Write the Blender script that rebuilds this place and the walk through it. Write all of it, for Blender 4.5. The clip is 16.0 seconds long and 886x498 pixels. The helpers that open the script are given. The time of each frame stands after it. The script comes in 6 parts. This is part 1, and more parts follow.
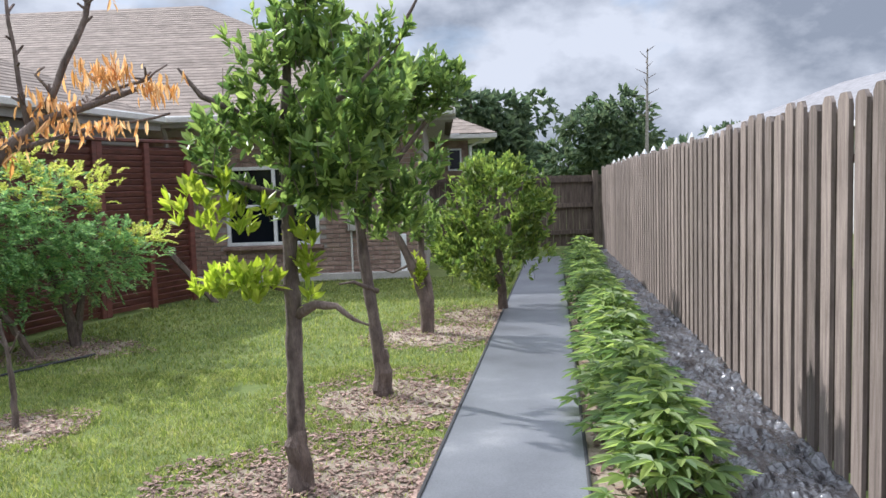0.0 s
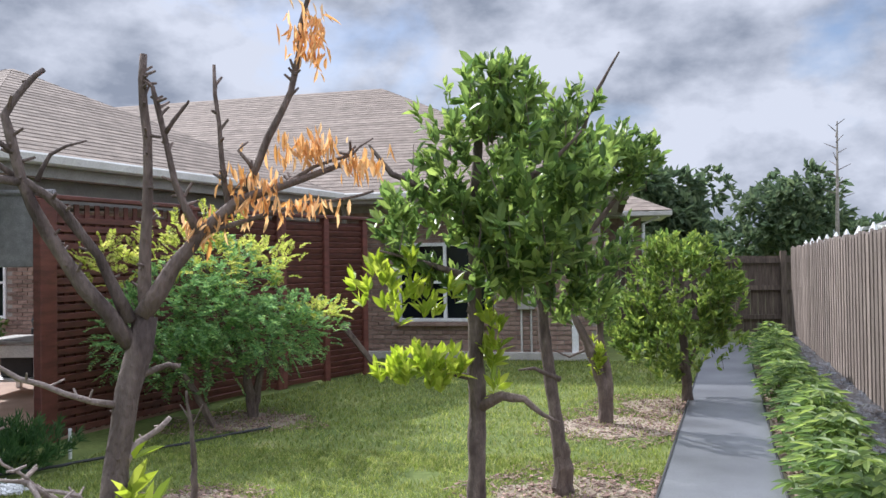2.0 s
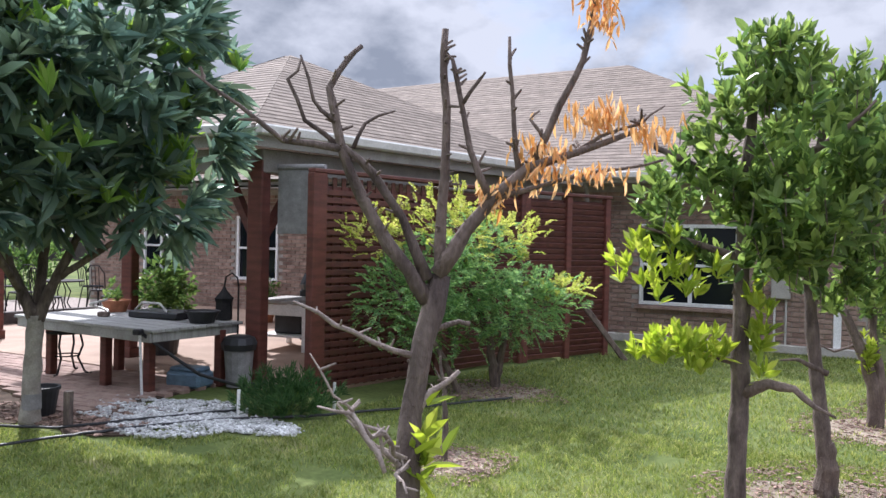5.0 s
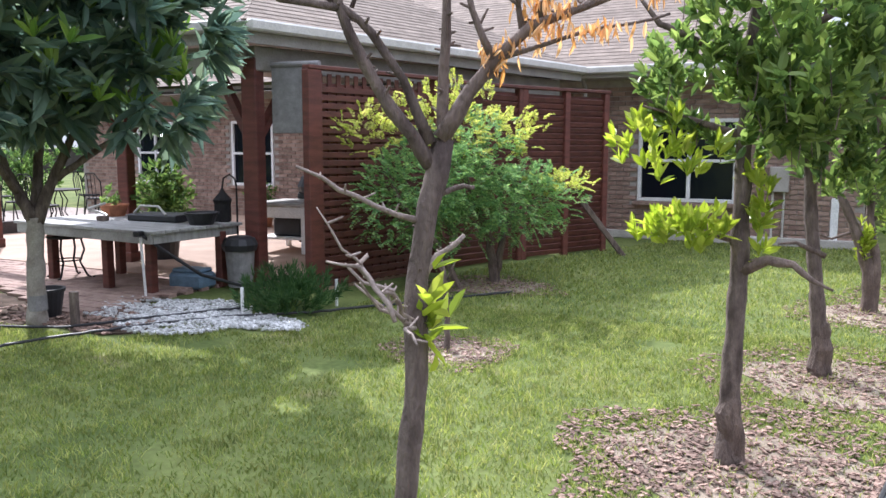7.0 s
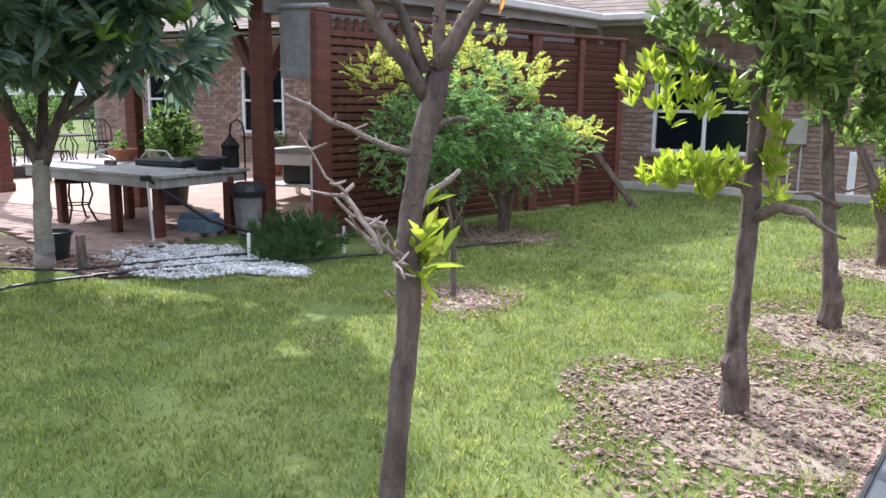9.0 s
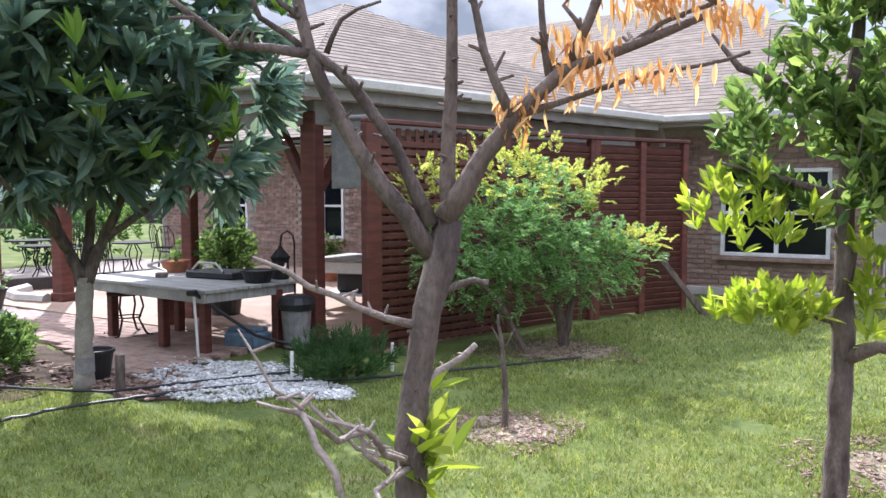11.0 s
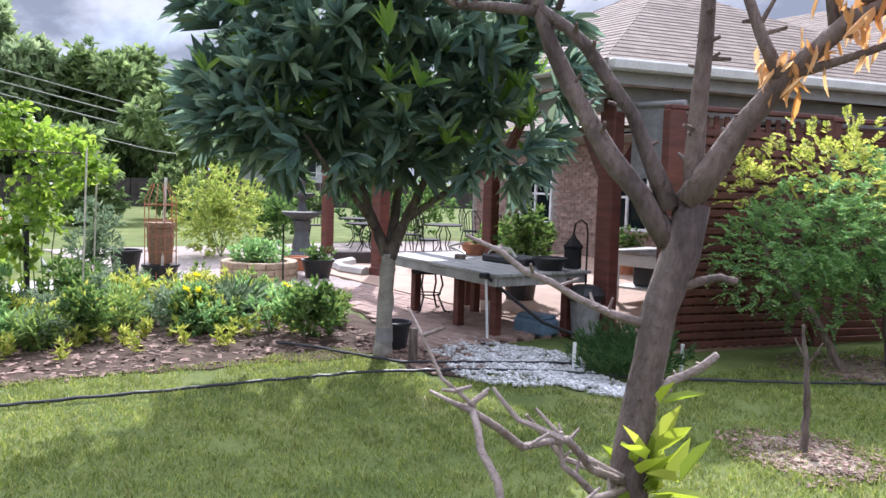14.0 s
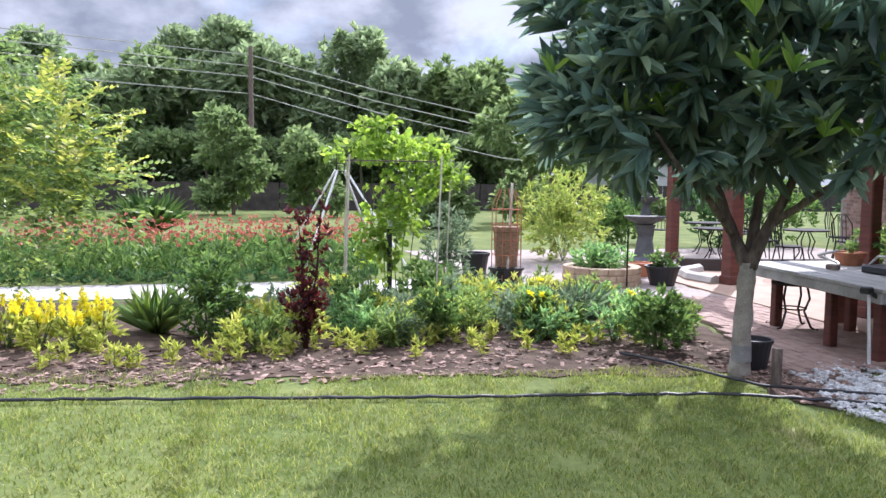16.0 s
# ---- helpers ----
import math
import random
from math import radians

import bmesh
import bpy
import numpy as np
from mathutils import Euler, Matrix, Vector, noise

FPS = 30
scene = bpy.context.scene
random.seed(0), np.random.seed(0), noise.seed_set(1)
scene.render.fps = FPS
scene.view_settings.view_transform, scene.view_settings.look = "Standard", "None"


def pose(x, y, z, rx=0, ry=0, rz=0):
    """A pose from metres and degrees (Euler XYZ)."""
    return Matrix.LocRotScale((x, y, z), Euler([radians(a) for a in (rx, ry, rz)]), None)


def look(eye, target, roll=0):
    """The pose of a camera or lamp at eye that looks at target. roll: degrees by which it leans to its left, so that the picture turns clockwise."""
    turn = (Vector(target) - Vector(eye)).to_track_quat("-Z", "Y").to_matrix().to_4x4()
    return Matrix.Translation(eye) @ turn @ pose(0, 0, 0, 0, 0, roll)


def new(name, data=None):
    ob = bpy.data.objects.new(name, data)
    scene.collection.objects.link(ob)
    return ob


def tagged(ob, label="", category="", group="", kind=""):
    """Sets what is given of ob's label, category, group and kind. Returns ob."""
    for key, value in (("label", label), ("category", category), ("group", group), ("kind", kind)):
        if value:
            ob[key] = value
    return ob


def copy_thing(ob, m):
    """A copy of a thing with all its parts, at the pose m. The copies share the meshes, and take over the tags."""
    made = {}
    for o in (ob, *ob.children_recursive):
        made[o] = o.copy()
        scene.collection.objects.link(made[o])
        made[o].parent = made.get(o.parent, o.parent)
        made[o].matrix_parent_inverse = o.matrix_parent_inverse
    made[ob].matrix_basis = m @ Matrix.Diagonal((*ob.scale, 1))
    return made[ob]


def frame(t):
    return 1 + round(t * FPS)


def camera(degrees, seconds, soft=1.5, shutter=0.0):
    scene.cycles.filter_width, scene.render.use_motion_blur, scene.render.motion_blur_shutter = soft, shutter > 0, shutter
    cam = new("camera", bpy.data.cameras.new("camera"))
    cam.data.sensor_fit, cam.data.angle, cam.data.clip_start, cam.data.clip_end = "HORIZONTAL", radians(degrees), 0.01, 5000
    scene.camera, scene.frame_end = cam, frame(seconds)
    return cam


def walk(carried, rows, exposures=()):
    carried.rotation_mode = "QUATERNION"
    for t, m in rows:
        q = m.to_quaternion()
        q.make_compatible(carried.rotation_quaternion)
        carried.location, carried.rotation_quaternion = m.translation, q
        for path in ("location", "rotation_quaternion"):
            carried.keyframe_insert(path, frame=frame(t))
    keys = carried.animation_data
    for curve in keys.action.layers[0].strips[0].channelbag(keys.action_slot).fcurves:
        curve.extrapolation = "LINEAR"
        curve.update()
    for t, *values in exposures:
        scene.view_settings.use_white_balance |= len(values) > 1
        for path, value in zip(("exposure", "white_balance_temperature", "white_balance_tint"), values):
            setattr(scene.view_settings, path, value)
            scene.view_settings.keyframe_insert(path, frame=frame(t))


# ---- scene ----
cam = camera(57.9, 16.0)
METRES, EYE, TILT, LEAN, TURN = 1.97, 1.5, 0.0, 0.0, 0.0
ROWS = [
    (0.0, 0.0, 0.0, 0.0, -0.15, -4.82, 1.76),
    (0.5, -0.006, 0.0207, 0.0049, 3.13, -3.17, 1.45),
    (1.0, -0.0396, 0.0604, 0.0077, 5.29, -1.72, 1.21),
    (1.5, -0.0692, 0.1065, 0.0174, 7.62, -0.32, 1.09),
    (2.0, -0.082, 0.1436, 0.0154, 11.43, 0.86, 0.8),
    (2.5, -0.098, 0.1602, 0.0184, 16.54, 1.72, 0.4),
    (3.0, -0.1186, 0.1519, 0.0217, 21.6, 2.17, -0.03),
    (3.5, -0.1243, 0.1343, 0.0222, 25.27, 2.3, -0.4),
    (6.0, -0.1388, 0.109, -0.0199, 28.23, -3.66, -0.6),
    (6.5, -0.1402, 0.1082, -0.0297, 28.04, -5.44, -0.38),
    (7.0, -0.1397, 0.1077, -0.049, 27.72, -7.29, -0.12),
    (7.5, -0.1344, 0.1021, -0.0633, 27.39, -9.14, 0.11),
    (8.0, -0.133, 0.1013, -0.0786, 27.41, -10.72, 0.1),
    (10.5, -0.1591, 0.2875, -0.0371, 32.13, -7.36, -0.56),
    (11.0, -0.187, 0.3392, -0.0187, 33.32, -3.84, 0.16),
    (11.5, -0.173, 0.4055, -0.0002, 35.67, -0.6, 0.45),
    (12.0, -0.1518, 0.4481, 0.0158, 38.96, 0.86, -0.01),
    (12.5, -0.1437, 0.4616, -0.0077, 42.81, 0.14, -0.91),
    (13.0, -0.1533, 0.4599, -0.0383, 46.98, -1.84, -1.63),
    (13.5, -0.1598, 0.4516, -0.0313, 51.07, -3.75, -1.9),
    (14.0, -0.1881, 0.4426, -0.0306, 55.27, -4.74, -1.69),
    (14.5, -0.2458, 0.443, -0.0366, 60.0, -4.97, -1.16),
    (15.0, -0.2911, 0.4493, -0.0389, 65.63, -5.01, -0.6),
    (15.5, -0.3163, 0.4715, -0.0341, 72.29, -5.06, -0.34),
    (16.0, -0.3425, 0.4809, -0.0355, 79.17, -4.93, -0.53),
]
walk(cam, [(t, pose(0, 0, EYE, TILT, LEAN, TURN) @ pose(METRES * x, METRES * y, METRES * z, 90 + pitch, roll, yaw)) for t, x, y, z, yaw, pitch, roll in ROWS],
     exposures=((0.0, 0.38, 5850, 13), (3.5, 0.28, 5850, 16), (7.0, 0.64, 5800, 17), (11.5, 0.72, 5750, 17), (13.2, 0.60, 5750, 19), (16.0, 0.60, 5700, 20)))

# ---- world and sun ----
SUN_ELEV = radians(40)
SUN_FROM = Vector((-0.80, 0.60, 0.0)).normalized()


def make_world():
    w = bpy.data.worlds.new("sky")
    scene.world = w
    w.use_nodes = True
    nt = w.node_tree
    nt.nodes.clear()
    N = nt.nodes.new
    out, bg = N("ShaderNodeOutputWorld"), N("ShaderNodeBackground")
    sky = N("ShaderNodeTexSky")
    sky.sky_type, sky.sun_disc = "NISHITA", False
    sky.sun_elevation = SUN_ELEV
    sky.sun_rotation = math.atan2(SUN_FROM.x, SUN_FROM.y)
    tc, mp, mp2 = N("ShaderNodeTexCoord"), N("ShaderNodeMapping"), N("ShaderNodeMapping")
    sep = N("ShaderNodeSeparateXYZ")
    nt.links.new(tc.outputs["Generated"], sep.inputs[0])
    n1, n2 = N("ShaderNodeTexNoise"), N("ShaderNodeTexNoise")
    n1.inputs["Scale"].default_value, n1.inputs["Detail"].default_value, n1.inputs["Roughness"].default_value = 3.2, 10, 0.55
    n2.inputs["Scale"].default_value, n2.inputs["Detail"].default_value, n2.inputs["Roughness"].default_value = 5.2, 10, 0.55
    n1.inputs["Distortion"].default_value = 0.25
    mp.inputs["Location"].default_value = (3.1, 1.7, 0.4)
    mp.inputs["Scale"].default_value = (1, 1, 1.7)
    mp2.inputs["Scale"].default_value = (1, 1, 1.6)
    nt.links.new(tc.outputs["Generated"], mp2.inputs["Vector"])
    nt.links.new(mp2.outputs[0], n1.inputs["Vector"])
    nt.links.new(tc.outputs["Generated"], mp.inputs["Vector"])
    nt.links.new(mp.outputs[0], n2.inputs["Vector"])
    cover, shade = N("ShaderNodeValToRGB"), N("ShaderNodeValToRGB")
    cover.color_ramp.elements[0].position, cover.color_ramp.elements[1].position = 0.30, 0.46
    shade.color_ramp.elements[0].position, shade.color_ramp.elements[1].position = 0.38, 0.57
    shade.color_ramp.elements[0].color = (2.5, 2.75, 3.15, 1)
    shade.color_ramp.elements[1].color = (5.9, 6.05, 6.3, 1)
    nt.links.new(n1.outputs["Fac"], cover.inputs[0])
    nt.links.new(n2.outputs["Fac"], shade.inputs[0])
    # a cloud deck is brightest overhead
    rise, lift = N("ShaderNodeMapRange"), N("ShaderNodeVectorMath")
    rise.inputs["From Min"].default_value, rise.inputs["From Max"].default_value = 0.34, 1.0
    rise.inputs["To Min"].default_value, rise.inputs["To Max"].default_value = 1.0, 4.6
    nt.links.new(sep.outputs["Z"], rise.inputs["Value"])
    lift.operation = "MULTIPLY"
    nt.links.new(shade.outputs[0], lift.inputs[0])
    nt.links.new(rise.outputs[0], lift.inputs[1])
    mix = N("ShaderNodeMix")
    mix.data_type = "RGBA"
    nt.links.new(cover.outputs[0], mix.inputs[0])
    nt.links.new(sky.outputs[0], mix.inputs[6])
    nt.links.new(lift.outputs[0], mix.inputs[7])
    nt.links.new(mix.outputs[2], bg.inputs["Color"])
    bg.inputs["Strength"].default_value = 0.10
    nt.links.new(bg.outputs[0], out.inputs["Surface"])


make_world()
sun = new("sun", bpy.data.lights.new("sun", "SUN"))
sun.data.energy, sun.data.angle, sun.data.color = 5.0, radians(0.8), (1.0, 0.95, 0.87)
sun.matrix_world = look(SUN_FROM * 30 + Vector((0, 0, 30 * math.tan(SUN_ELEV))), (0, 0, 0))


# ---- materials ----
def surface(name, c1, c2, scale=8.0, rough=0.8, bump=0.3, fine=90.0, stretch=(1, 1, 1), c3=None, metal=0.0, island=0.0, spec=0.5, dist=0.01, tone=0.25):
    m = bpy.data.materials.new(name)
    m.use_nodes = True
    nt = m.node_tree
    p = nt.nodes["Principled BSDF"]
    N, L = nt.nodes.new, nt.links.new
    tc, mp = N("ShaderNodeTexCoord"), N("ShaderNodeMapping")
    mp.inputs["Scale"].default_value = stretch
    L(tc.outputs["Object"], mp.inputs["Vector"])
    info = N("ShaderNodeObjectInfo")
    off = N("ShaderNodeVectorMath")
    off.operation = "MULTIPLY_ADD"
    off.inputs[1].default_value = (13.0, 7.0, 5.0)
    L(info.outputs["Random"], off.inputs[0])
    L(mp.outputs[0], off.inputs[2])
    a, b = N("ShaderNodeTexNoise"), N("ShaderNodeTexNoise")
    a.inputs["Scale"].default_value, a.inputs["Detail"].default_value = scale, 6
    b.inputs["Scale"].default_value, b.inputs["Detail"].default_value = fine, 4
    L(off.outputs[0], a.inputs["Vector"])
    L(off.outputs[0], b.inputs["Vector"])
    r = N("ShaderNodeValToRGB")
    e = r.color_ramp.elements
    e[0].position, e[1].position = 0.34, 0.66
    e[0].color, e[1].color = (*c1, 1), (*c2, 1)
    if c3:
        k = e.new(0.78)
        k.color = (*c3, 1)
    L(a.outputs["Fac"], r.inputs[0])
    h = N("ShaderNodeHueSaturation")
    mul = N("ShaderNodeMath")
    mul.operation = "MULTIPLY_ADD"
    mul.inputs[1].default_value, mul.inputs[2].default_value = 0.9, 0.55
    L(b.outputs["Fac"], mul.inputs[0])
    L(mul.outputs[0], h.inputs["Value"])
    L(r.outputs[0], h.inputs["Color"])
    last = h.outputs[0]
    geo = N("ShaderNodeNewGeometry")
    vary = N("ShaderNodeMath")
    vary.operation = "MULTIPLY_ADD"
    vary.inputs[1].default_value, vary.inputs[2].default_value = (island or tone), 1 - (island or tone) / 2
    L(geo.outputs["Random Per Island"] if island else info.outputs["Random"], vary.inputs[0])
    h2 = N("ShaderNodeHueSaturation")
    L(vary.outputs[0], h2.inputs["Value"])
    L(last, h2.inputs["Color"])
    L(h2.outputs[0], p.inputs["Base Color"])
    p.inputs["Roughness"].default_value, p.inputs["Metallic"].default_value = rough, metal
    p.inputs["Specular IOR Level"].default_value = spec
    if bump:
        bp = N("ShaderNodeBump")
        bp.inputs["Strength"].default_value, bp.inputs["Distance"].default_value = bump, dist
        L(b.outputs["Fac"], bp.inputs["Height"])
        L(bp.outputs[0], p.inputs["Normal"])
    return m


def foliage(name, dark, mid, light, translucent=0.35, rough=0.45, clump=3.0, depth=1.0):
    m = bpy.data.materials.new(name)
    m.use_nodes = True
    nt = m.node_tree
    p, out = nt.nodes["Principled BSDF"], nt.nodes["Material Output"]
    N, L = nt.nodes.new, nt.links.new
    geo, r = N("ShaderNodeNewGeometry"), N("ShaderNodeValToRGB")
    e = r.color_ramp.elements
    e[0].color, e[1].color = (*dark, 1), (*light, 1)
    k = e.new(0.5)
    k.color = (*mid, 1)
    L(geo.outputs["Random Per Island"], r.inputs[0])
    tc, n = N("ShaderNodeTexCoord"), N("ShaderNodeTexNoise")
    n.inputs["Scale"].default_value = clump
    L(tc.outputs["Object"], n.inputs["Vector"])
    mul = N("ShaderNodeMath")
    mul.operation = "MULTIPLY_ADD"
    mul.inputs[1].default_value, mul.inputs[2].default_value = depth, 1 - depth / 2
    L(n.outputs["Fac"], mul.inputs[0])
    h = N("ShaderNodeHueSaturation")
    L(mul.outputs[0], h.inputs["Value"])
    L(r.outputs[0], h.inputs["Color"])
    L(h.outputs[0], p.inputs["Base Color"])
    p.inputs["Roughness"].default_value = rough
    p.inputs["Specular IOR Level"].default_value = 0.35
    tr, mx = N("ShaderNodeBsdfTranslucent"), N("ShaderNodeMixShader")
    br = N("ShaderNodeHueSaturation")
    br.inputs["Value"].default_value, br.inputs["Saturation"].default_value = 1.9, 1.1
    L(h.outputs[0], br.inputs["Color"])
    L(br.outputs[0], tr.inputs["Color"])
    mx.inputs[0].default_value = translucent
    L(p.outputs[0], mx.inputs[1])
    L(tr.outputs[0], mx.inputs[2])
    L(mx.outputs[0], out.inputs["Surface"])
    return m


def plain(name, c, rough=0.6, metal=0.0):
    return surface(name, tuple(v * 0.8 for v in c), tuple(min(1, v * 1.15) for v in c), 12, rough, 0.08, 120, metal=metal)


def glass_dark(name):
    m = bpy.data.materials.new(name)
    m.use_nodes = True
    p = m.node_tree.nodes["Principled BSDF"]
    p.inputs["Base Color"].default_value = (0.006, 0.008, 0.013, 1)
    p.inputs["Roughness"].default_value = 0.12
    p.inputs["Specular IOR Level"].default_value = 0.3
    return m


M_LAWN = surface("lawn_soil", (0.085, 0.115, 0.035), (0.145, 0.17, 0.055), 1.6, 0.95, 0.6, 24, c3=(0.24, 0.215, 0.11), spec=0.1)
M_BLADE = foliage("grass", (0.10, 0.14, 0.035), (0.185, 0.225, 0.055), (0.33, 0.33, 0.125), 0.4, 0.55, 6.0, 1.5)
M_SOIL = surface("bed_soil", (0.05, 0.035, 0.026), (0.11, 0.08, 0.06), 6, 0.95, 0.8, 70, spec=0.1)
M_SAND = surface("sandy_soil", (0.26, 0.21, 0.16), (0.36, 0.30, 0.23), 7, 0.95, 0.6, 80, spec=0.1)
M_CHIP = surface("wood_chips", (0.13, 0.075, 0.055), (0.34, 0.235, 0.185), 40, 0.9, 0.2, 200, island=0.9)
M_STONE_W = surface("white_stones", (0.42, 0.42, 0.41), (0.70, 0.70, 0.69), 30, 0.7, 0.2, 150, island=0.5)
M_PEBBLE = surface("pale_gravel", (0.22, 0.18, 0.158), (0.34, 0.285, 0.25), 14, 0.9, 0.8, 90)
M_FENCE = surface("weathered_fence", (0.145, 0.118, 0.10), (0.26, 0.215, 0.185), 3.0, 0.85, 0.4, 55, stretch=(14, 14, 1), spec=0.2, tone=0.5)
# wood of the gate; its darkness also paints gap shade on the recessed boards
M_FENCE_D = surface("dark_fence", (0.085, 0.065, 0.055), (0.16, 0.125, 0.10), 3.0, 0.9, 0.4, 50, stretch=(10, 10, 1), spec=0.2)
M_PATH = surface("grey_path_mat", (0.095, 0.098, 0.105), (0.165, 0.17, 0.18), 1.6, 0.36, 0.3, 120, c3=(0.25, 0.25, 0.255), dist=0.003)
M_FILM = surface("black_plastic_film", (0.03, 0.03, 0.033), (0.09, 0.09, 0.095), 5, 0.13, 0.8, 20, stretch=(1.6, 0.7, 1), spec=1.0, dist=0.03)
M_RED = surface("red_stained_wood", (0.090, 0.028, 0.020), (0.155, 0.048, 0.034), 4, 0.6, 0.3, 60, stretch=(1, 1, 5))
M_RED_H = surface("red_stained_slat", (0.082, 0.027, 0.020), (0.138, 0.044, 0.032), 4, 0.6, 0.3, 60, stretch=(5, 1, 5))
M_BRICK = surface("brick", (0.23, 0.15, 0.12), (0.36, 0.26, 0.21), 9, 0.9, 0.5, 90, spec=0.2)
M_MORTAR = surface("mortar", (0.30, 0.27, 0.24), (0.38, 0.35, 0.31), 9, 0.95, 0.4, 120, spec=0.1)
M_SHINGLE = surface("roof_shingle", (0.185, 0.15, 0.125), (0.275, 0.228, 0.19), 5, 0.9, 0.5, 60, spec=0.15)
M_TRIM = surface("taupe_trim", (0.30, 0.28, 0.25), (0.38, 0.355, 0.32), 5, 0.6, 0.1, 80)
M_GUTTER = surface("pale_gutter", (0.50, 0.48, 0.44), (0.60, 0.58, 0.54), 5, 0.45, 0.08, 80)
M_WHITE = surface("white_frame", (0.70, 0.70, 0.69), (0.80, 0.80, 0.79), 5, 0.5, 0.08, 80)
M_GLASS = glass_dark("dark_window_glass")
M_BARK = surface("grey_bark", (0.07, 0.050, 0.043), (0.19, 0.147, 0.125), 22, 0.9, 0.9, 120, stretch=(1, 1, 0.35), c3=(0.32, 0.265, 0.225), dist=0.012)
M_BARK_D = surface("dark_bark", (0.10, 0.072, 0.06), (0.20, 0.15, 0.125), 22, 0.9, 0.9, 120, stretch=(1, 1, 0.35), dist=0.012)
M_PALE_TRUNK = surface("whitewashed_bark", (0.24, 0.21, 0.18), (0.36, 0.33, 0.29), 12, 0.85, 0.6, 90)
M_CITRUS = foliage("citrus_leaf", (0.07, 0.12, 0.04), (0.14, 0.205, 0.06), (0.29, 0.37, 0.11), 0.47, 0.38)
M_CITRUS_Y = foliage("young_citrus_leaf", (0.19, 0.26, 0.035), (0.31, 0.38, 0.055), (0.45, 0.49, 0.10), 0.45, 0.4)
M_LOQUAT = foliage("loquat_leaf", (0.08, 0.13, 0.105), (0.125, 0.185, 0.14), (0.21, 0.27, 0.17), 0.46, 0.22)
M_LOQUAT_Y = foliage("young_loquat_leaf", (0.10, 0.19, 0.04), (0.17, 0.28, 0.05), (0.26, 0.36, 0.08), 0.4, 0.4)
M_ORANGE = foliage("dry_leaf", (0.50, 0.27, 0.10), (0.62, 0.38, 0.18), (0.72, 0.52, 0.30), 0.4, 0.7)
M_FERN = foliage("feathery_leaf", (0.10, 0.19, 0.085), (0.18, 0.30, 0.12), (0.31, 0.42, 0.16), 0.48, 0.5)
M_FERN_Y = foliage("yellow_green_leaf", (0.24, 0.29, 0.06), (0.35, 0.38, 0.09), (0.48, 0.46, 0.15), 0.45, 0.5)
M_CASSAVA = foliage("palmate_leaf", (0.09, 0.145, 0.055), (0.165, 0.235, 0.075), (0.30, 0.37, 0.11), 0.42, 0.45)
M_ROSEM = foliage("needle_leaf", (0.03, 0.075, 0.025), (0.05, 0.11, 0.035), (0.09, 0.16, 0.05), 0.25, 0.6)
M_SHRUB = foliage("shrub_leaf", (0.06, 0.115, 0.04), (0.11, 0.18, 0.055), (0.20, 0.28, 0.085), 0.4, 0.5)
M_GREY_LEAF = foliage("grey_green_leaf", (0.10, 0.15, 0.09), (0.16, 0.22, 0.13), (0.26, 0.32, 0.2), 0.3, 0.6)
M_PLUM = foliage("burgundy_leaf", (0.035, 0.012, 0.014), (0.07, 0.018, 0.02), (0.14, 0.035, 0.03), 0.3, 0.5)
M_YELLOW = foliage("yellow_flower", (0.55, 0.50, 0.03), (0.68, 0.62, 0.05), (0.76, 0.72, 0.14), 0.4, 0.6)
M_PINK = foliage("red_flower", (0.26, 0.07, 0.06), (0.38, 0.13, 0.10), (0.50, 0.27, 0.20), 0.35, 0.6)
M_REDF = foliage("scarlet_flower", (0.55, 0.04, 0.015), (0.62, 0.07, 0.02), (0.7, 0.12, 0.03), 0.3, 0.6)
M_WOODS = foliage("woods_leaf", (0.15, 0.20, 0.11), (0.22, 0.28, 0.15), (0.31, 0.37, 0.20), 0.42, 0.6)
M_WOODS_D = foliage("far_tree_leaf", (0.115, 0.165, 0.075), (0.165, 0.22, 0.095), (0.23, 0.29, 0.125), 0.45, 0.85)
M_FAR = foliage("distant_leaf", (0.055, 0.085, 0.05), (0.085, 0.12, 0.065), (0.13, 0.165, 0.085), 0.38, 0.85)
M_PATIO = surface("tan_concrete", (0.31, 0.205, 0.145), (0.40, 0.275, 0.20), 2.5, 0.85, 0.15, 120)
M_PAVER = surface("brick_paver", (0.25, 0.16, 0.13), (0.37, 0.26, 0.21), 7, 0.9, 0.4, 90)
M_CONC = surface("pale_concrete", (0.38, 0.355, 0.32), (0.50, 0.47, 0.43), 4, 0.85, 0.2, 90)
M_BLOCK = surface("buff_stone_block", (0.38, 0.27, 0.18), (0.52, 0.40, 0.28), 10, 0.9, 0.6, 80)
M_TABLE = surface("weathered_grey_wood", (0.28, 0.27, 0.25), (0.42, 0.41, 0.39), 3, 0.7, 0.3, 60, stretch=(1, 8, 1))
M_BLACK = plain("black_plastic", (0.022, 0.022, 0.025), 0.5)
M_IRON = surface("dark_iron", (0.022, 0.021, 0.022), (0.036, 0.034, 0.034), 12, 0.8, 0.08, 120, spec=0.12)
M_GREY = plain("grey_fabric", (0.26, 0.25, 0.25), 0.9)
M_TERRA = plain("terracotta", (0.42, 0.17, 0.09), 0.85)
M_BLUE = plain("slate_blue_plastic", (0.13, 0.20, 0.27), 0.5)
M_FOUNT = plain("dark_stone", (0.11, 0.115, 0.12), 0.8)
M_STAKE = plain("pale_stake", (0.55, 0.50, 0.42), 0.8)
M_SIDING = plain("pale_siding", (0.45, 0.46, 0.46), 0.8)
M_ROOF_G = surface("grey_shingle", (0.16, 0.155, 0.16), (0.24, 0.235, 0.24), 5, 0.9, 0.4, 60)
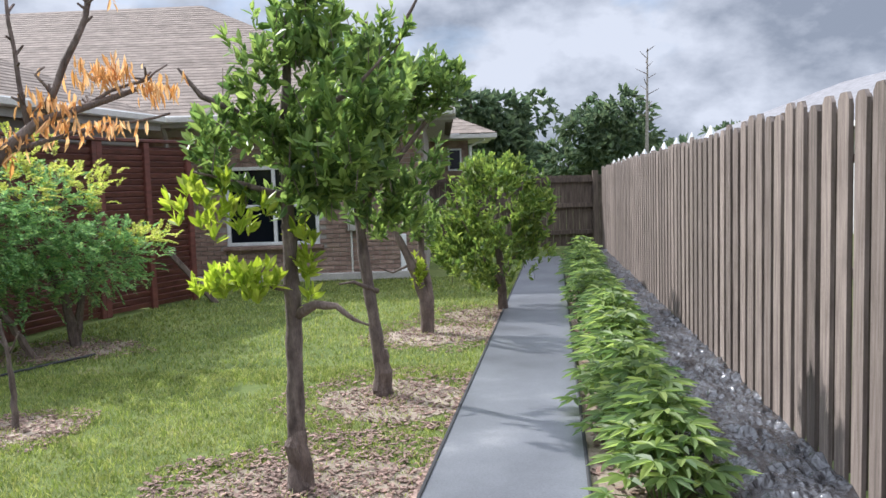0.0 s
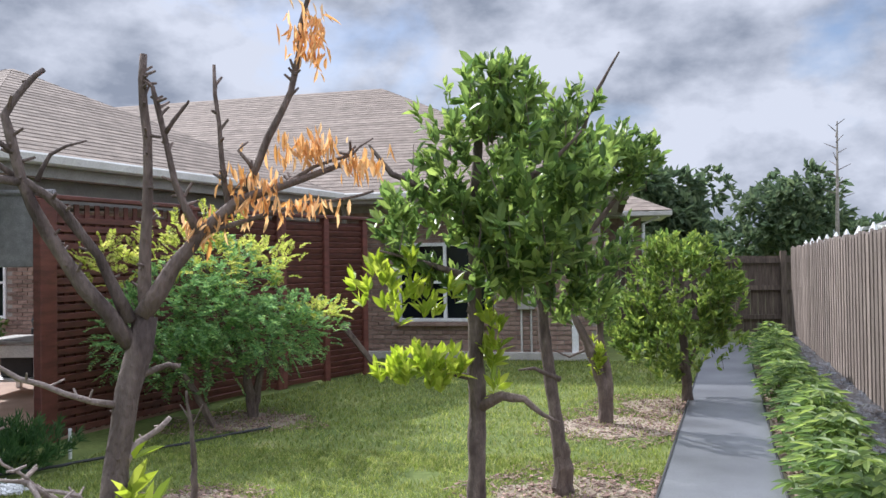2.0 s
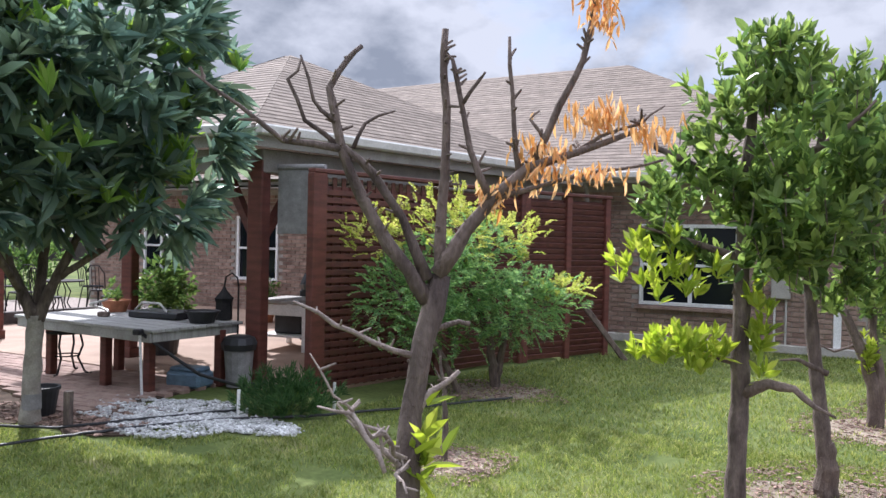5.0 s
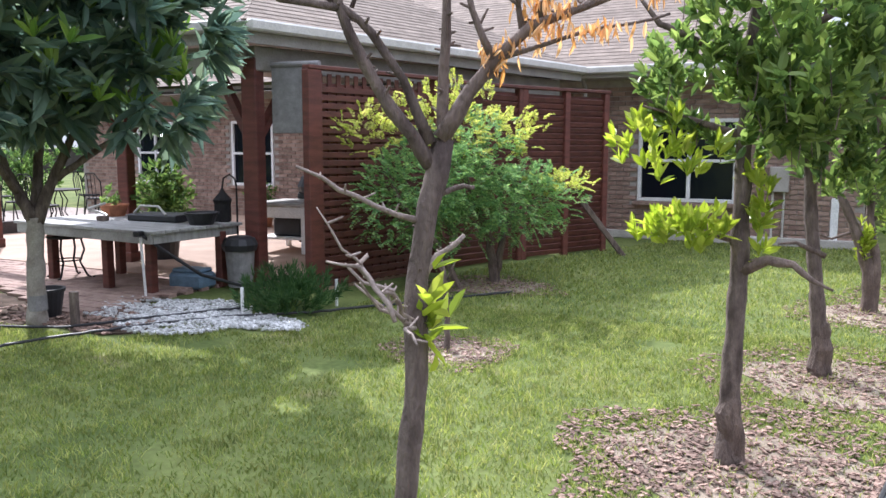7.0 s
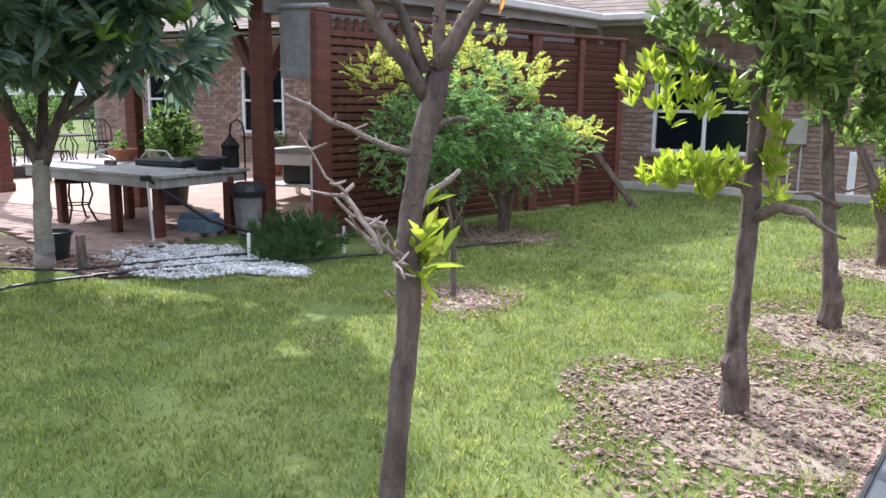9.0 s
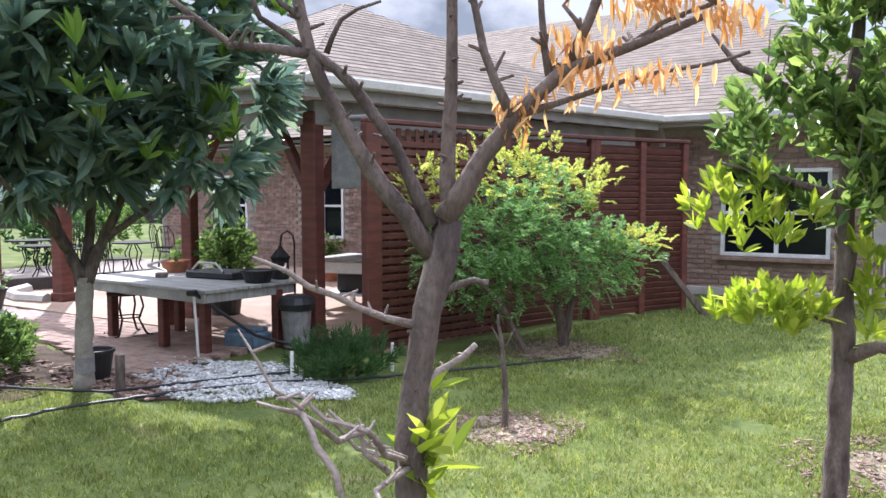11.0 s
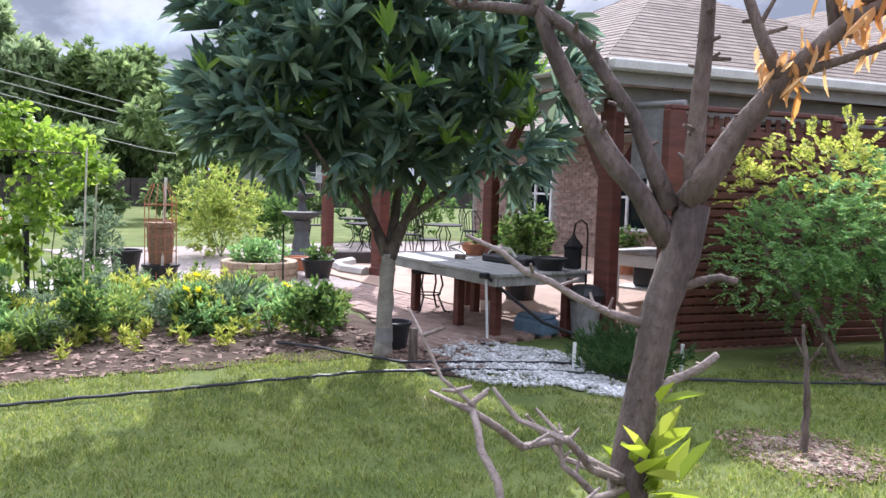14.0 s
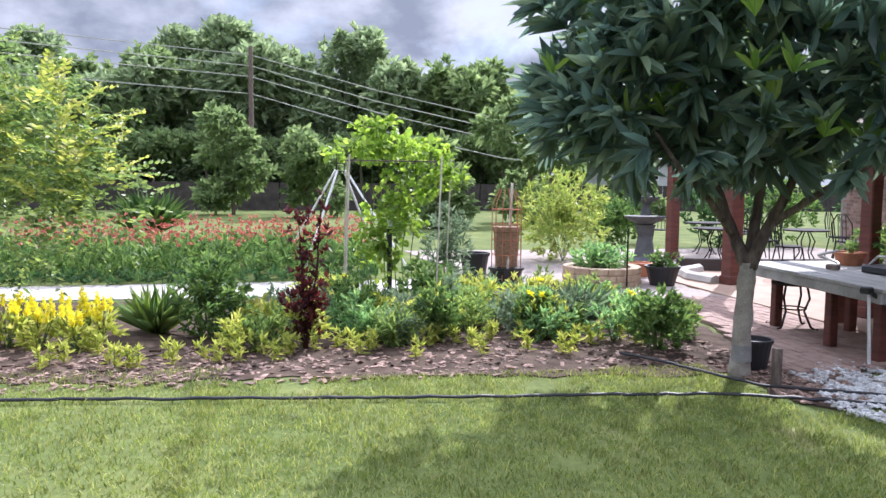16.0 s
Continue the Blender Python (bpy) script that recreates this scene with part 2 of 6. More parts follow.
M_FENCE_B = surface("back_fence_wood", (0.035, 0.028, 0.026), (0.07, 0.056, 0.05), 3, 0.9, 0.3, 40)
M_TWIG = surface("pale_twig", (0.20, 0.155, 0.13), (0.34, 0.28, 0.245), 30, 0.9, 0.5, 150)
M_STRAW = surface("straw_wrap", (0.20, 0.115, 0.07), (0.34, 0.22, 0.14), 14, 0.95, 0.7, 60, stretch=(1, 1, 6))
M_WIRE = plain("cable_black", (0.03, 0.03, 0.03), 0.7)


# ---- mesh helpers ----
def attach(ob, parent):
    ob.parent = parent
    if parent.parent is None:
        ob.matrix_parent_inverse = Matrix.Translation(parent.location).inverted()


def link_mesh(name, verts, faces, mat, parent=None, label="", smooth=False):
    me = bpy.data.meshes.new(name)
    me.from_pydata([tuple(v) for v in verts], [], [tuple(f) for f in faces])
    me.materials.append(mat)
    if smooth:
        me.shade_smooth()
    ob = new(name, me)
    if parent:
        attach(ob, parent)
    return tagged(ob, label)


def part(name, bm, mat, parent=None, label="", smooth=False):
    bmesh.ops.recalc_face_normals(bm, faces=bm.faces)
    me = bpy.data.meshes.new(name)
    bm.to_mesh(me)
    bm.free()
    me.materials.append(mat)
    if smooth:
        me.shade_smooth()
    ob = new(name, me)
    if parent:
        attach(ob, parent)
    return tagged(ob, label)


def box(bm, c, s, rz=0.0, bevel=0.0, rx=0.0, ry=0.0):
    m = pose(*c, rx, ry, rz) @ Matrix.Diagonal((*s, 1))
    r = bmesh.ops.create_cube(bm, size=1, matrix=m)
    if bevel:
        es = list({e for v in r["verts"] for e in v.link_edges})
        bmesh.ops.bevel(bm, geom=es, offset=bevel, segments=1, affect="EDGES")
    return bm


def boxm(c, s, rz=0.0, bevel=0.0, rx=0.0, ry=0.0):
    return box(bmesh.new(), c, s, rz, bevel, rx, ry)


def lathe(bm, c, prof, n=16):
    rings = []
    for r, z in prof:
        rings.append([bm.verts.new((c[0] + r * math.cos(2 * math.pi * i / n), c[1] + r * math.sin(2 * math.pi * i / n), c[2] + z)) for i in range(n)])
    for a, b in zip(rings, rings[1:]):
        for i in range(n):
            bm.faces.new((a[i], a[(i + 1) % n], b[(i + 1) % n], b[i]))
    bm.faces.new(rings[-1])
    bm.faces.new(rings[0][::-1])
    return bm


def tube(bm, pts, radii, n=8, wob=0.0, seed=0):
    """A tapered limb along a line of points."""
    rnd = random.Random(seed)
    pts = [Vector(p) for p in pts]
    dense, rad = [], []
    for i in range(len(pts) - 1):
        k = max(2, int((pts[i + 1] - pts[i]).length / 0.06)) if wob else 1
        k = min(k, 12)
        for j in range(k):
            u = j / k
            p = pts[i].lerp(pts[i + 1], u)
            if wob:
                p = p + Vector((rnd.uniform(-wob, wob), rnd.uniform(-wob, wob), rnd.uniform(-wob, wob) * 0.5))
            dense.append(p)
            rad.append((radii[i] * (1 - u) + radii[i + 1] * u) * (1 + (rnd.uniform(-0.08, 0.12) if wob else 0)))
    dense.append(pts[-1])
    rad.append(radii[-1])
    up, rings = None, []
    for i, p in enumerate(dense):
        d = (dense[min(i + 1, len(dense) - 1)] - dense[max(i - 1, 0)]).normalized()
        if up is None:
            up = d.orthogonal().normalized()
        up = (up - d * up.dot(d)).normalized()
        side = d.cross(up)
        rings.append([bm.verts.new(p + (up * math.cos(2 * math.pi * a / n) + side * math.sin(2 * math.pi * a / n)) * rad[i]) for a in range(n)])
    for a, b in zip(rings, rings[1:]):
        for i in range(n):
            bm.faces.new((a[i], a[(i + 1) % n], b[(i + 1) % n], b[i]))
    bm.faces.new(rings[0][::-1])
    bm.faces.new(rings[-1])
    return bm


def thing(name, at, label, category, group="", kind=""):
    ob = new(name)
    ob.location = at
    ob.empty_display_size = 0.1
    return tagged(ob, label, category, group, kind)


def unit(a):
    return a / np.maximum(np.linalg.norm(a, axis=1, keepdims=True), 1e-9)


def leaf_mesh(base, way, length, width, rng, curl=0.25, face_up=0.6):
    """Pointed, folded leaves: base points, directions, lengths."""
    n = len(base)
    way = unit(way)
    ref = unit(np.array([0, 0, 1.0]) * face_up + rng.normal(0, 0.5, (n, 3)))
    side = unit(np.cross(way, ref))
    nor = np.cross(side, way)
    L = (np.ones(n) * length)[:, None]
    W = (np.ones(n) * width)[:, None]
    tip = base + way * L - nor * L * curl
    l1 = base + way * L * 0.3 + side * W * 0.42 + nor * W * 0.12
    l2 = base + way * L * 0.68 + side * W * 0.40 + nor * (W * 0.1 - L * curl * 0.4)
    r1 = base + way * L * 0.3 - side * W * 0.42 + nor * W * 0.12
    r2 = base + way * L * 0.68 - side * W * 0.40 + nor * (W * 0.1 - L * curl * 0.4)
    v = np.stack([base, l1, l2, tip, r2, r1], 1).reshape(-1, 3)
    i = (np.arange(n) * 6)[:, None]
    f = np.concatenate([i + np.array([[0, 1, 2, 3]]), i + np.array([[0, 3, 4, 5]])]).astype(int)
    return v, f


def join_np(items):
    vs, fs, o = [], [], 0
    for v, f in items:
        vs.append(v)
        fs.append(f + o)
        o += len(v)
    return np.concatenate(vs), np.concatenate(fs)


def lobes_points(lobes, n, rng, shell=0.45):
    """Shoot tips inside ellipsoid lobes (cx, cy, cz, rx, ry, rz), nearer the skin than the heart."""
    w = np.array([l[3] * l[4] + l[3] * l[5] for l in lobes])
    pick = rng.choice(len(lobes), n, p=w / w.sum())
    L = np.array(lobes)[pick]
    d = unit(rng.normal(0, 1, (n, 3)))
    r = (1 - shell * rng.random(n) ** 1.5)[:, None]
    return L[:, :3] + d * r * L[:, 3:], d


def whorls(pos, axis, k, length, width, rng, spread=0.9, stem=0.0, curl=0.25, size_var=0.35):
    """k leaves set round each shoot."""
    n = len(pos)
    p = np.repeat(pos, k, 0)
    a = unit(np.repeat(axis, k, 0))
    d = unit(a + rng.normal(0, spread, (n * k, 3)))
    s = 1 + rng.uniform(-size_var, size_var, n * k)
    p = p - a * (rng.random(n * k) * stem)[:, None]
    return leaf_mesh(p, d, length * s, width * s, rng, curl)


# ---- ground ----
def slab(name, poly, z, mat, label, category, thick=0.05):
    bm = bmesh.new()
    top = [bm.verts.new((x, y, z)) for x, y in poly]
    bot = [bm.verts.new((x, y, z - thick)) for x, y in poly]
    bm.faces.new(top)
    n = len(poly)
    for i in range(n):
        bm.faces.new((top[i], bot[i], bot[(i + 1) % n], top[(i + 1) % n]))
    bm.faces.new(bot[::-1])
    return tagged(part(name, bm, mat), label, category, kind="structure")


def ragged(poly, rnd, amp=0.06, step=0.15):
    out = []
    for (x0, y0), (x1, y1) in zip(poly, poly[1:] + poly[:1]):
        k = max(1, int(math.hypot(x1 - x0, y1 - y0) / step))
        for j in range(k):
            u = j / k
            out.append((x0 + (x1 - x0) * u + rnd.uniform(-amp, amp), y0 + (y1 - y0) * u + rnd.uniform(-amp, amp)))
    return out


RND = random.Random(5)
RNG = np.random.default_rng(7)

bm = bmesh.new()
bmesh.ops.create_grid(bm, x_segments=8, y_segments=8, size=600)
tagged(part("ground", bm, M_LAWN), "mown green lawn with dry patches", "lawn", kind="structure")

FENCE_A, FENCE_K = 1.44, 0.114                     # fence line x = A + K y
PATH_L = lambda y: -0.70 + 0.152 * y
PATH_R = lambda y: 0.15 + 0.139 * y


def fence_x(y):
    return FENCE_A + FENCE_K * y


ys = [-3 + i * 0.75 for i in range(25)]
slab("path", [(PATH_L(y), y) for y in ys] + [(PATH_R(y), y) for y in ys[::-1]], 0.035, M_PATH, "long grey rubbery garden path strip", "path", 0.06)
for nm, fn in (("trim", PATH_L), ("trim", PATH_R)):
    bm = bmesh.new()
    tube(bm, [(fn(y), y, 0.035) for y in ys], [0.011] * len(ys), 6)
    tagged(part(nm, bm, M_WIRE), "thin dark edging along the path", "edging", kind="structure")
slab("planting_strip", [(PATH_R(y) + 0.012, y) for y in ys] + [(fence_x(y) + 0.03, y) for y in ys[::-1]], 0.008, M_SAND, "sandy planting strip beside the fence", "soil")

# crumpled plastic film along the fence foot
nu, nv = 22, 480
V, F = [], []
for j in range(nv):
    y = -2.5 + j * 0.0395
    for i in range(nu):
        u = i / (nu - 1)
        x0 = PATH_R(y) + 0.50 + 0.05 * noise.noise((y * 1.3, 0, 3))
        x = x0 + (fence_x(y) - 0.01 - x0) * u
        n1 = noise.noise((x * 7, y * 4.2, 1.0))
        n2 = noise.noise((x * 13 + y * 6, y * 8 - x * 5, 4.0))
        z = 0.028 + 0.055 * abs(n1) ** 1.2 + 0.038 * (0.5 - abs(n2)) + 0.006 * noise.noise((x * 34, y * 26, 2)) + 0.035 * max(0, u - 0.75) * (1 + n1)
        V.append((x, y, max(0.012, z)))
for j in range(nv - 1):
    for i in range(nu - 1):
        a = j * nu + i
        F.append((a, a + 1, a + nu + 1, a + nu))
tagged(link_mesh("plastic_film", V, F, M_FILM), "crumpled shiny black plastic sheet along the fence foot", "plastic sheet", kind="structure")


# ---- fence ----
def fence_board(h, w=0.14, d=0.02):
    bm = bmesh.new()
    prof = [(-w / 2, 0), (w / 2, 0), (w / 2, h - 0.035), (w / 2 - 0.03, h), (-w / 2 + 0.03, h), (-w / 2, h - 0.035)]
    a = [bm.verts.new((-d / 2, x, z)) for x, z in prof]
    b = [bm.verts.new((d / 2, x, z)) for x, z in prof]
    bm.faces.new(a[::-1])
    bm.faces.new(b)
    for i in range(6):
        bm.faces.new((a[i], a[(i + 1) % 6], b[(i + 1) % 6], b[i]))
    bmesh.ops.recalc_face_normals(bm, faces=bm.faces)
    me = bpy.data.meshes.new("board")
    bm.to_mesh(me)
    bm.free()
    return me


fence = thing("board_fence", (fence_x(7), 7, 0), "tall weathered grey-brown board-on-board wooden fence", "fence", kind="structure")
FANG = -math.degrees(math.atan(FENCE_K))
boards = [fence_board(1.80 + 0.02 * k, 0.128) for k in range(3)]
shaded_backs = [fence_board(1.78 + 0.02 * k, 0.115, 0.016) for k in range(3)]
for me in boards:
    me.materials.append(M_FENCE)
# recessed boards take the darker wood, so the shade between boards is painted in
for me in shaded_backs:
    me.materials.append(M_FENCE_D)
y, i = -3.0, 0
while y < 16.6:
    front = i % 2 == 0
    ob = new("board", (boards if front else shaded_backs)[RND.randrange(3)])
    drop = -0.012 * max(0, y - 4)
    ob.matrix_world = pose(fence_x(y) + (0 if front else 0.055), y, 0.03 + drop + RND.uniform(-0.012, 0.012), RND.uniform(-0.4, 0.4), 0, FANG + RND.uniform(-1.2, 1.2))
    ob.parent = fence
    ob.matrix_parent_inverse = Matrix.Translation(fence.location).inverted()
    y += 0.098 + RND.uniform(-0.006, 0.006)
    i += 1
for z in (0.35, 1.0, 1.55):
    part("rail", tube(bmesh.new(), [(fence_x(yy) + 0.098, yy, z - 0.012 * max(0, yy - 4)) for yy in (-3, 4, 10, 16.6)], [0.03] * 4, 4), M_FENCE, fence)
# white picket points of the next garden behind
pk = thing("picket_fence", (fence_x(12) + 0.16, 12, 0), "white picket points just showing above the wooden fence", "picket fence")
for k in range(11):
    yy = 7.2 + k * 0.85
    top = 1.93 - 0.012 * (yy - 4)
    x = fence_x(yy) + 0.16
    bm = bmesh.new()
    lathe(bm, (x, yy, 0), [(0.05, 0), (0.05, top - 0.12), (0.068, top - 0.09), (0.05, top - 0.06), (0.008, top + 0.03)], 4)
    part("picket", bm, M_WHITE, pk)

# far cross fence with gate
far = thing("gate_fence", (2.2, 17.0, 0), "dark weathered wooden gate and fence closing the path", "fence", kind="structure")
x = -0.6
while x < 3.45:
    w = 0.135
    part("board", boxm((x + w / 2, 17.0 + RND.uniform(-0.004, 0.004), 0.80 + RND.uniform(-0.01, 0.01)), (w, 0.022, 1.50)), M_FENCE_D, far)
    x += w + 0.006
for z in (0.35, 0.92, 1.45):
    part("rail", boxm((1.4, 16.955, z), (4.0, 0.05, 0.09)), M_FENCE_D, far)
for x in (1.75, 3.25):
    part("post", boxm((x, 16.93, 0.82), (0.11, 0.10, 1.64)), M_FENCE_D, far)


# ---- house ----
def shingle_slope(parent, a, b, c, d, courses, lap=0.009):
    """Lapped courses between eave a-b and top c-d (a below c, b below d)."""
    a, b, c, d = map(Vector, (a, b, c, d))
    nor = (b - a).cross(c - a).normalized()
    if nor.z < 0:
        nor = -nor
    for k in range(courses):
        u0, u1 = k / courses, (k + 1.12) / courses
        l0, r0, l1, r1 = a.lerp(c, u0), b.lerp(d, u0), a.lerp(c, min(1, u1)), b.lerp(d, min(1, u1))
        n = max(2, int((r0 - l0).length / 0.9))
        V, F = [], []
        for i in range(n + 1):
            t = i / n
            p, q = l0.lerp(r0, t), l1.lerp(r1, t)
            wv = Vector((0, 0, 0.0025 * noise.noise((p.x * 2, p.y * 2, k * 1.0))))
            V += [p + wv, p + nor * lap + wv, q + nor * 0.003 + wv]
        for i in range(n):
            o = i * 3
            F += [(o, o + 3, o + 4, o + 1), (o + 1, o + 4, o + 5, o + 2)]
        link_mesh("shingle_course", V, F, M_SHINGLE, parent)


def window(name, x0, x1, z0, z1, y, mull, label):
    t = thing(name, ((x0 + x1) / 2, y, z0), label, "window", kind="structure")
    w = 0.055
    part("pane", boxm(((x0 + x1) / 2, y + 0.035, (z0 + z1) / 2), (x1 - x0 - 0.02, 0.01, z1 - z0 - 0.02)), M_GLASS, t, "dark reflecting glass")
    fr = []
    fr.append(boxm(((x0 + x1) / 2, y - 0.005, z0 + w / 2), (x1 - x0, 0.06, w), bevel=0.006))
    fr.append(boxm(((x0 + x1) / 2, y - 0.005, z1 - w / 2), (x1 - x0, 0.06, w), bevel=0.006))
    for x in (x0 + w / 2, x1 - w / 2, *mull):
        fr.append(boxm((x, y - 0.008, (z0 + z1) / 2), (w, 0.054, z1 - z0 - 2 * w), bevel=0.006))
    for bm in fr:
        part("window_frame", bm, M_WHITE, t)
    xs = [x0 + w] + [v for m in mull for v in (m - w / 2, m + w / 2)] + [x1 - w]
    for p, q in zip(xs[::2], xs[1::2]):
        part("muntin", boxm(((p + q) / 2, y - 0.004, (z0 + z1) / 2), (q - p, 0.045, 0.045), bevel=0.005), M_WHITE, t)
    part("window_sill", boxm(((x0 + x1) / 2, y - 0.04, z0 - 0.035), (x1 - x0 + 0.12, 0.13, 0.06), bevel=0.01), M_BRICK, t)
    return t


house = thing("house", (-6, 12.8, 0), "single-storey brown brick house with tan shingle hip roof", "house", kind="structure")
WY = 12.6
EZ = 2.50
# wall split round its two windows
def wall_run(x0, x1, holes, y, z1, mat, parent):
    xs = sorted({x0, x1, *[v for h in holes for v in h[:2]]})
    for p, q in zip(xs, xs[1:]):
        hole = [h for h in holes if h[0] <= p + 1e-6 and h[1] >= q - 1e-6]
        if hole:
            part("wall", boxm(((p + q) / 2, y + 0.1, hole[0][2] / 2), (q - p, 0.2, hole[0][2])), mat, parent)
            part("wall", boxm(((p + q) / 2, y + 0.1, (hole[0][3] + z1) / 2), (q - p, 0.2, z1 - hole[0][3])), mat, parent)
            part("wall", boxm(((p + q) / 2, y + 0.19, (hole[0][2] + hole[0][3]) / 2), (q - p, 0.02, hole[0][3] - hole[0][2])), mat, parent)
        else:
            part("wall", boxm(((p + q) / 2, y + 0.1, z1 / 2), (q - p, 0.2, z1)), mat, parent)


HOLES = [(-3.38, -1.93, 0.58, 1.82), (-11.56, -10.5, 0.62, 1.90), (-14.22, -13.16, 0.62, 1.90)]
wall_run(-16.0, -0.25, HOLES, WY, EZ, M_MORTAR, house)
part("wall", boxm((-0.35, 15.6, EZ / 2), (0.2, 5.78, EZ)), M_MORTAR, house)
part("wall", boxm((-15.9, 15.6, EZ / 2), (0.2, 5.78, EZ)), M_MORTAR, house)
window("window_1", *HOLES[0], WY, [-2.62], "white-framed window with dark panes in the brick wall")
window("window_2", *HOLES[1], WY, [-11.03], "white-framed patio window with dark panes")
window("window_3", *HOLES[2], WY, [-13.69], "white-framed window at the far end of the brick wall")
# slab edge at the wall foot
part("footing", boxm((-2.2, WY - 0.06, 0.06), (3.8, 0.12, 0.12), bevel=0.01), M_CONC, house, "pale concrete footing")
part("meter_box", boxm((-1.35, WY - 0.06, 0.95), (0.26, 0.12, 0.36), bevel=0.012), M_TRIM, house, "grey electrical box")
for dx in (-1.43, -1.28):
    part("conduit", tube(bmesh.new(), [(dx, WY - 0.05, 0.1), (dx, WY - 0.05, 0.8)], [0.016] * 2, 8), M_GUTTER, house)
part("door_trim", boxm((-0.62, WY - 0.02, 0.35), (0.10, 0.05, 0.70), bevel=0.008), M_WHITE, house, "white trim post")

roof = part("roof", boxm((-8.0, 15.2, EZ + 0.02), (16.2, 5.9, 0.06)), M_TRIM, house)
# main hip roof
E0, E1 = -16.5, 0.25
EY = 12.05
AP = (-4.9, 17.2, 5.33)
shingle_slope(roof, (E0, EY, EZ + 0.08), (E1, EY, EZ + 0.08), (-12.2, 17.2, 5.25), AP, 42)
shingle_slope(roof, (E1, EY, EZ + 0.08), (E1, 22.3, EZ + 0.08), AP, (-4.9, 17.25, 5.33), 26)
shingle_slope(roof, (E1, 22.3, EZ + 0.08), (E0, 22.3, EZ + 0.08), AP, (-12.2, 17.2, 5.25), 10)
shingle_slope(roof, (E0, 22.3, EZ + 0.08), (E0, EY, EZ + 0.08), (-12.2, 17.25, 5.25), (-12.2, 17.2, 5.25), 10)
part("fascia", boxm((-1.95, EY, EZ), (4.4, 0.03, 0.16)), M_TRIM, house)
part("gutter", boxm((-1.95, EY - 0.06, EZ + 0.03), (4.4, 0.10, 0.11), bevel=0.02), M_GUTTER, house, "pale metal gutter")
part("soffit", boxm((-8.1, 12.33, EZ - 0.075), (16.6, 0.52, 0.012)), M_TRIM, house)

# patio wing: hip roof on posts
C_NE, C_SE = Vector((-4.12, 11.92, EZ)), Vector((-5.50, 6.15, EZ))
C_NW, C_SW = Vector((-8.95, 11.95, EZ)), Vector((-8.95, 6.15, EZ))
R_E, R_W = Vector((-7.42, 9.05, 4.02)), Vector((-7.5, 9.06, 4.02))
up = Vector((0, 0, 0.08))
wing = part("patio_roof", boxm((-7.2, 9.05, EZ + 0.01), (3.2, 5.6, 0.04)), M_TRIM, house)
shingle_slope(wing, C_SE + up, C_NE + up, R_E, R_E + Vector((0, 0.02, 0)), 26)
shingle_slope(wing, C_SW + up, C_SE + up, R_W, R_E, 26)
shingle_slope(wing, C_NE + up, C_NW + up, R_E, R_W, 12)
shingle_slope(wing, C_NW + up, C_SW + up, R_W, R_W + Vector((0, -0.02, 0)), 12)
for p, q in ((C_SE, C_NE), (C_SE, C_SW)):
    d = q - p
    ang = math.degrees(math.atan2(d.y, d.x))
    m = (p + q) / 2
    part("fascia", boxm((m.x, m.y, EZ - 0.03), (d.length, 0.035, 0.20), ang), M_TRIM, house)
    off = Vector((d.y, -d.x, 0)).normalized() * (0.065 if p is C_SE and q is C_NE else -0.065)
    part("gutter", boxm((m.x + off.x, m.y + off.y, EZ + 0.03), (d.length, 0.10, 0.11), ang, bevel=0.02), M_GUTTER, house, "pale metal gutter")
    inn = off * -4.0
    part("beam", boxm((m.x + inn.x, m.y + inn.y, EZ - 0.24), (d.length - 0.5, 0.14, 0.24), ang, bevel=0.01), M_TRIM, house, "grey-brown patio beam")
bm = bmesh.new()
tube(bm, [(C_NE.x - 0.02, C_NE.y + 0.1, EZ), (C_NE.x - 0.02, C_NE.y + 0.3, EZ - 0.2), (C_NE.x - 0.02, WY - 0.06, 0.2)], [0.035] * 3, 8)
part("downspout", bm, M_TRIM, house)

# far wing beyond the gate
fw = thing("far_house_wing", (-0.6, 20.1, 0), "far brick house wing with pale eave and small window", "house", kind="structure")
part("wall", boxm((-1.6, 20.2, 1.25), (4.6, 0.2, 2.5)), M_BRICK, fw)
part("wall", boxm((0.6, 21.6, 1.25), (0.2, 2.6, 2.5)), M_BRICK, fw)
wf = part("window", boxm((0.36, 20.07, 2.03), (0.34, 0.06, 0.55)), M_WHITE, fw)
part("pane", boxm((0.36, 20.03, 2.03), (0.26, 0.02, 0.46)), M_GLASS, wf)
part("roof_edge", boxm((-1.4, 19.95, 2.58), (5.6, 0.6, 0.12), bevel=0.02), M_GUTTER, fw)
part("roof_edge", boxm((1.02, 21.0, 2.56), (0.6, 2.2, 0.10), bevel=0.02), M_GUTTER, fw)
bm = bmesh.new()
tube(bm, [(1.1, 19.8, 2.5), (0.75, 20.0, 2.35), (0.73, 20.02, 0.1)], [0.04] * 3, 8)
part("downspout", bm, M_WHITE, fw)
rf = part("roof", boxm((-1.4, 21.5, 2.62), (5.4, 3.0, 0.03)), M_TRIM, fw)
shingle_slope(rf, (-4.2, 19.65, 2.65), (1.4, 19.65, 2.65), (-4.2, 22.5, 3.9), (-1.2, 22.5, 3.9), 12)

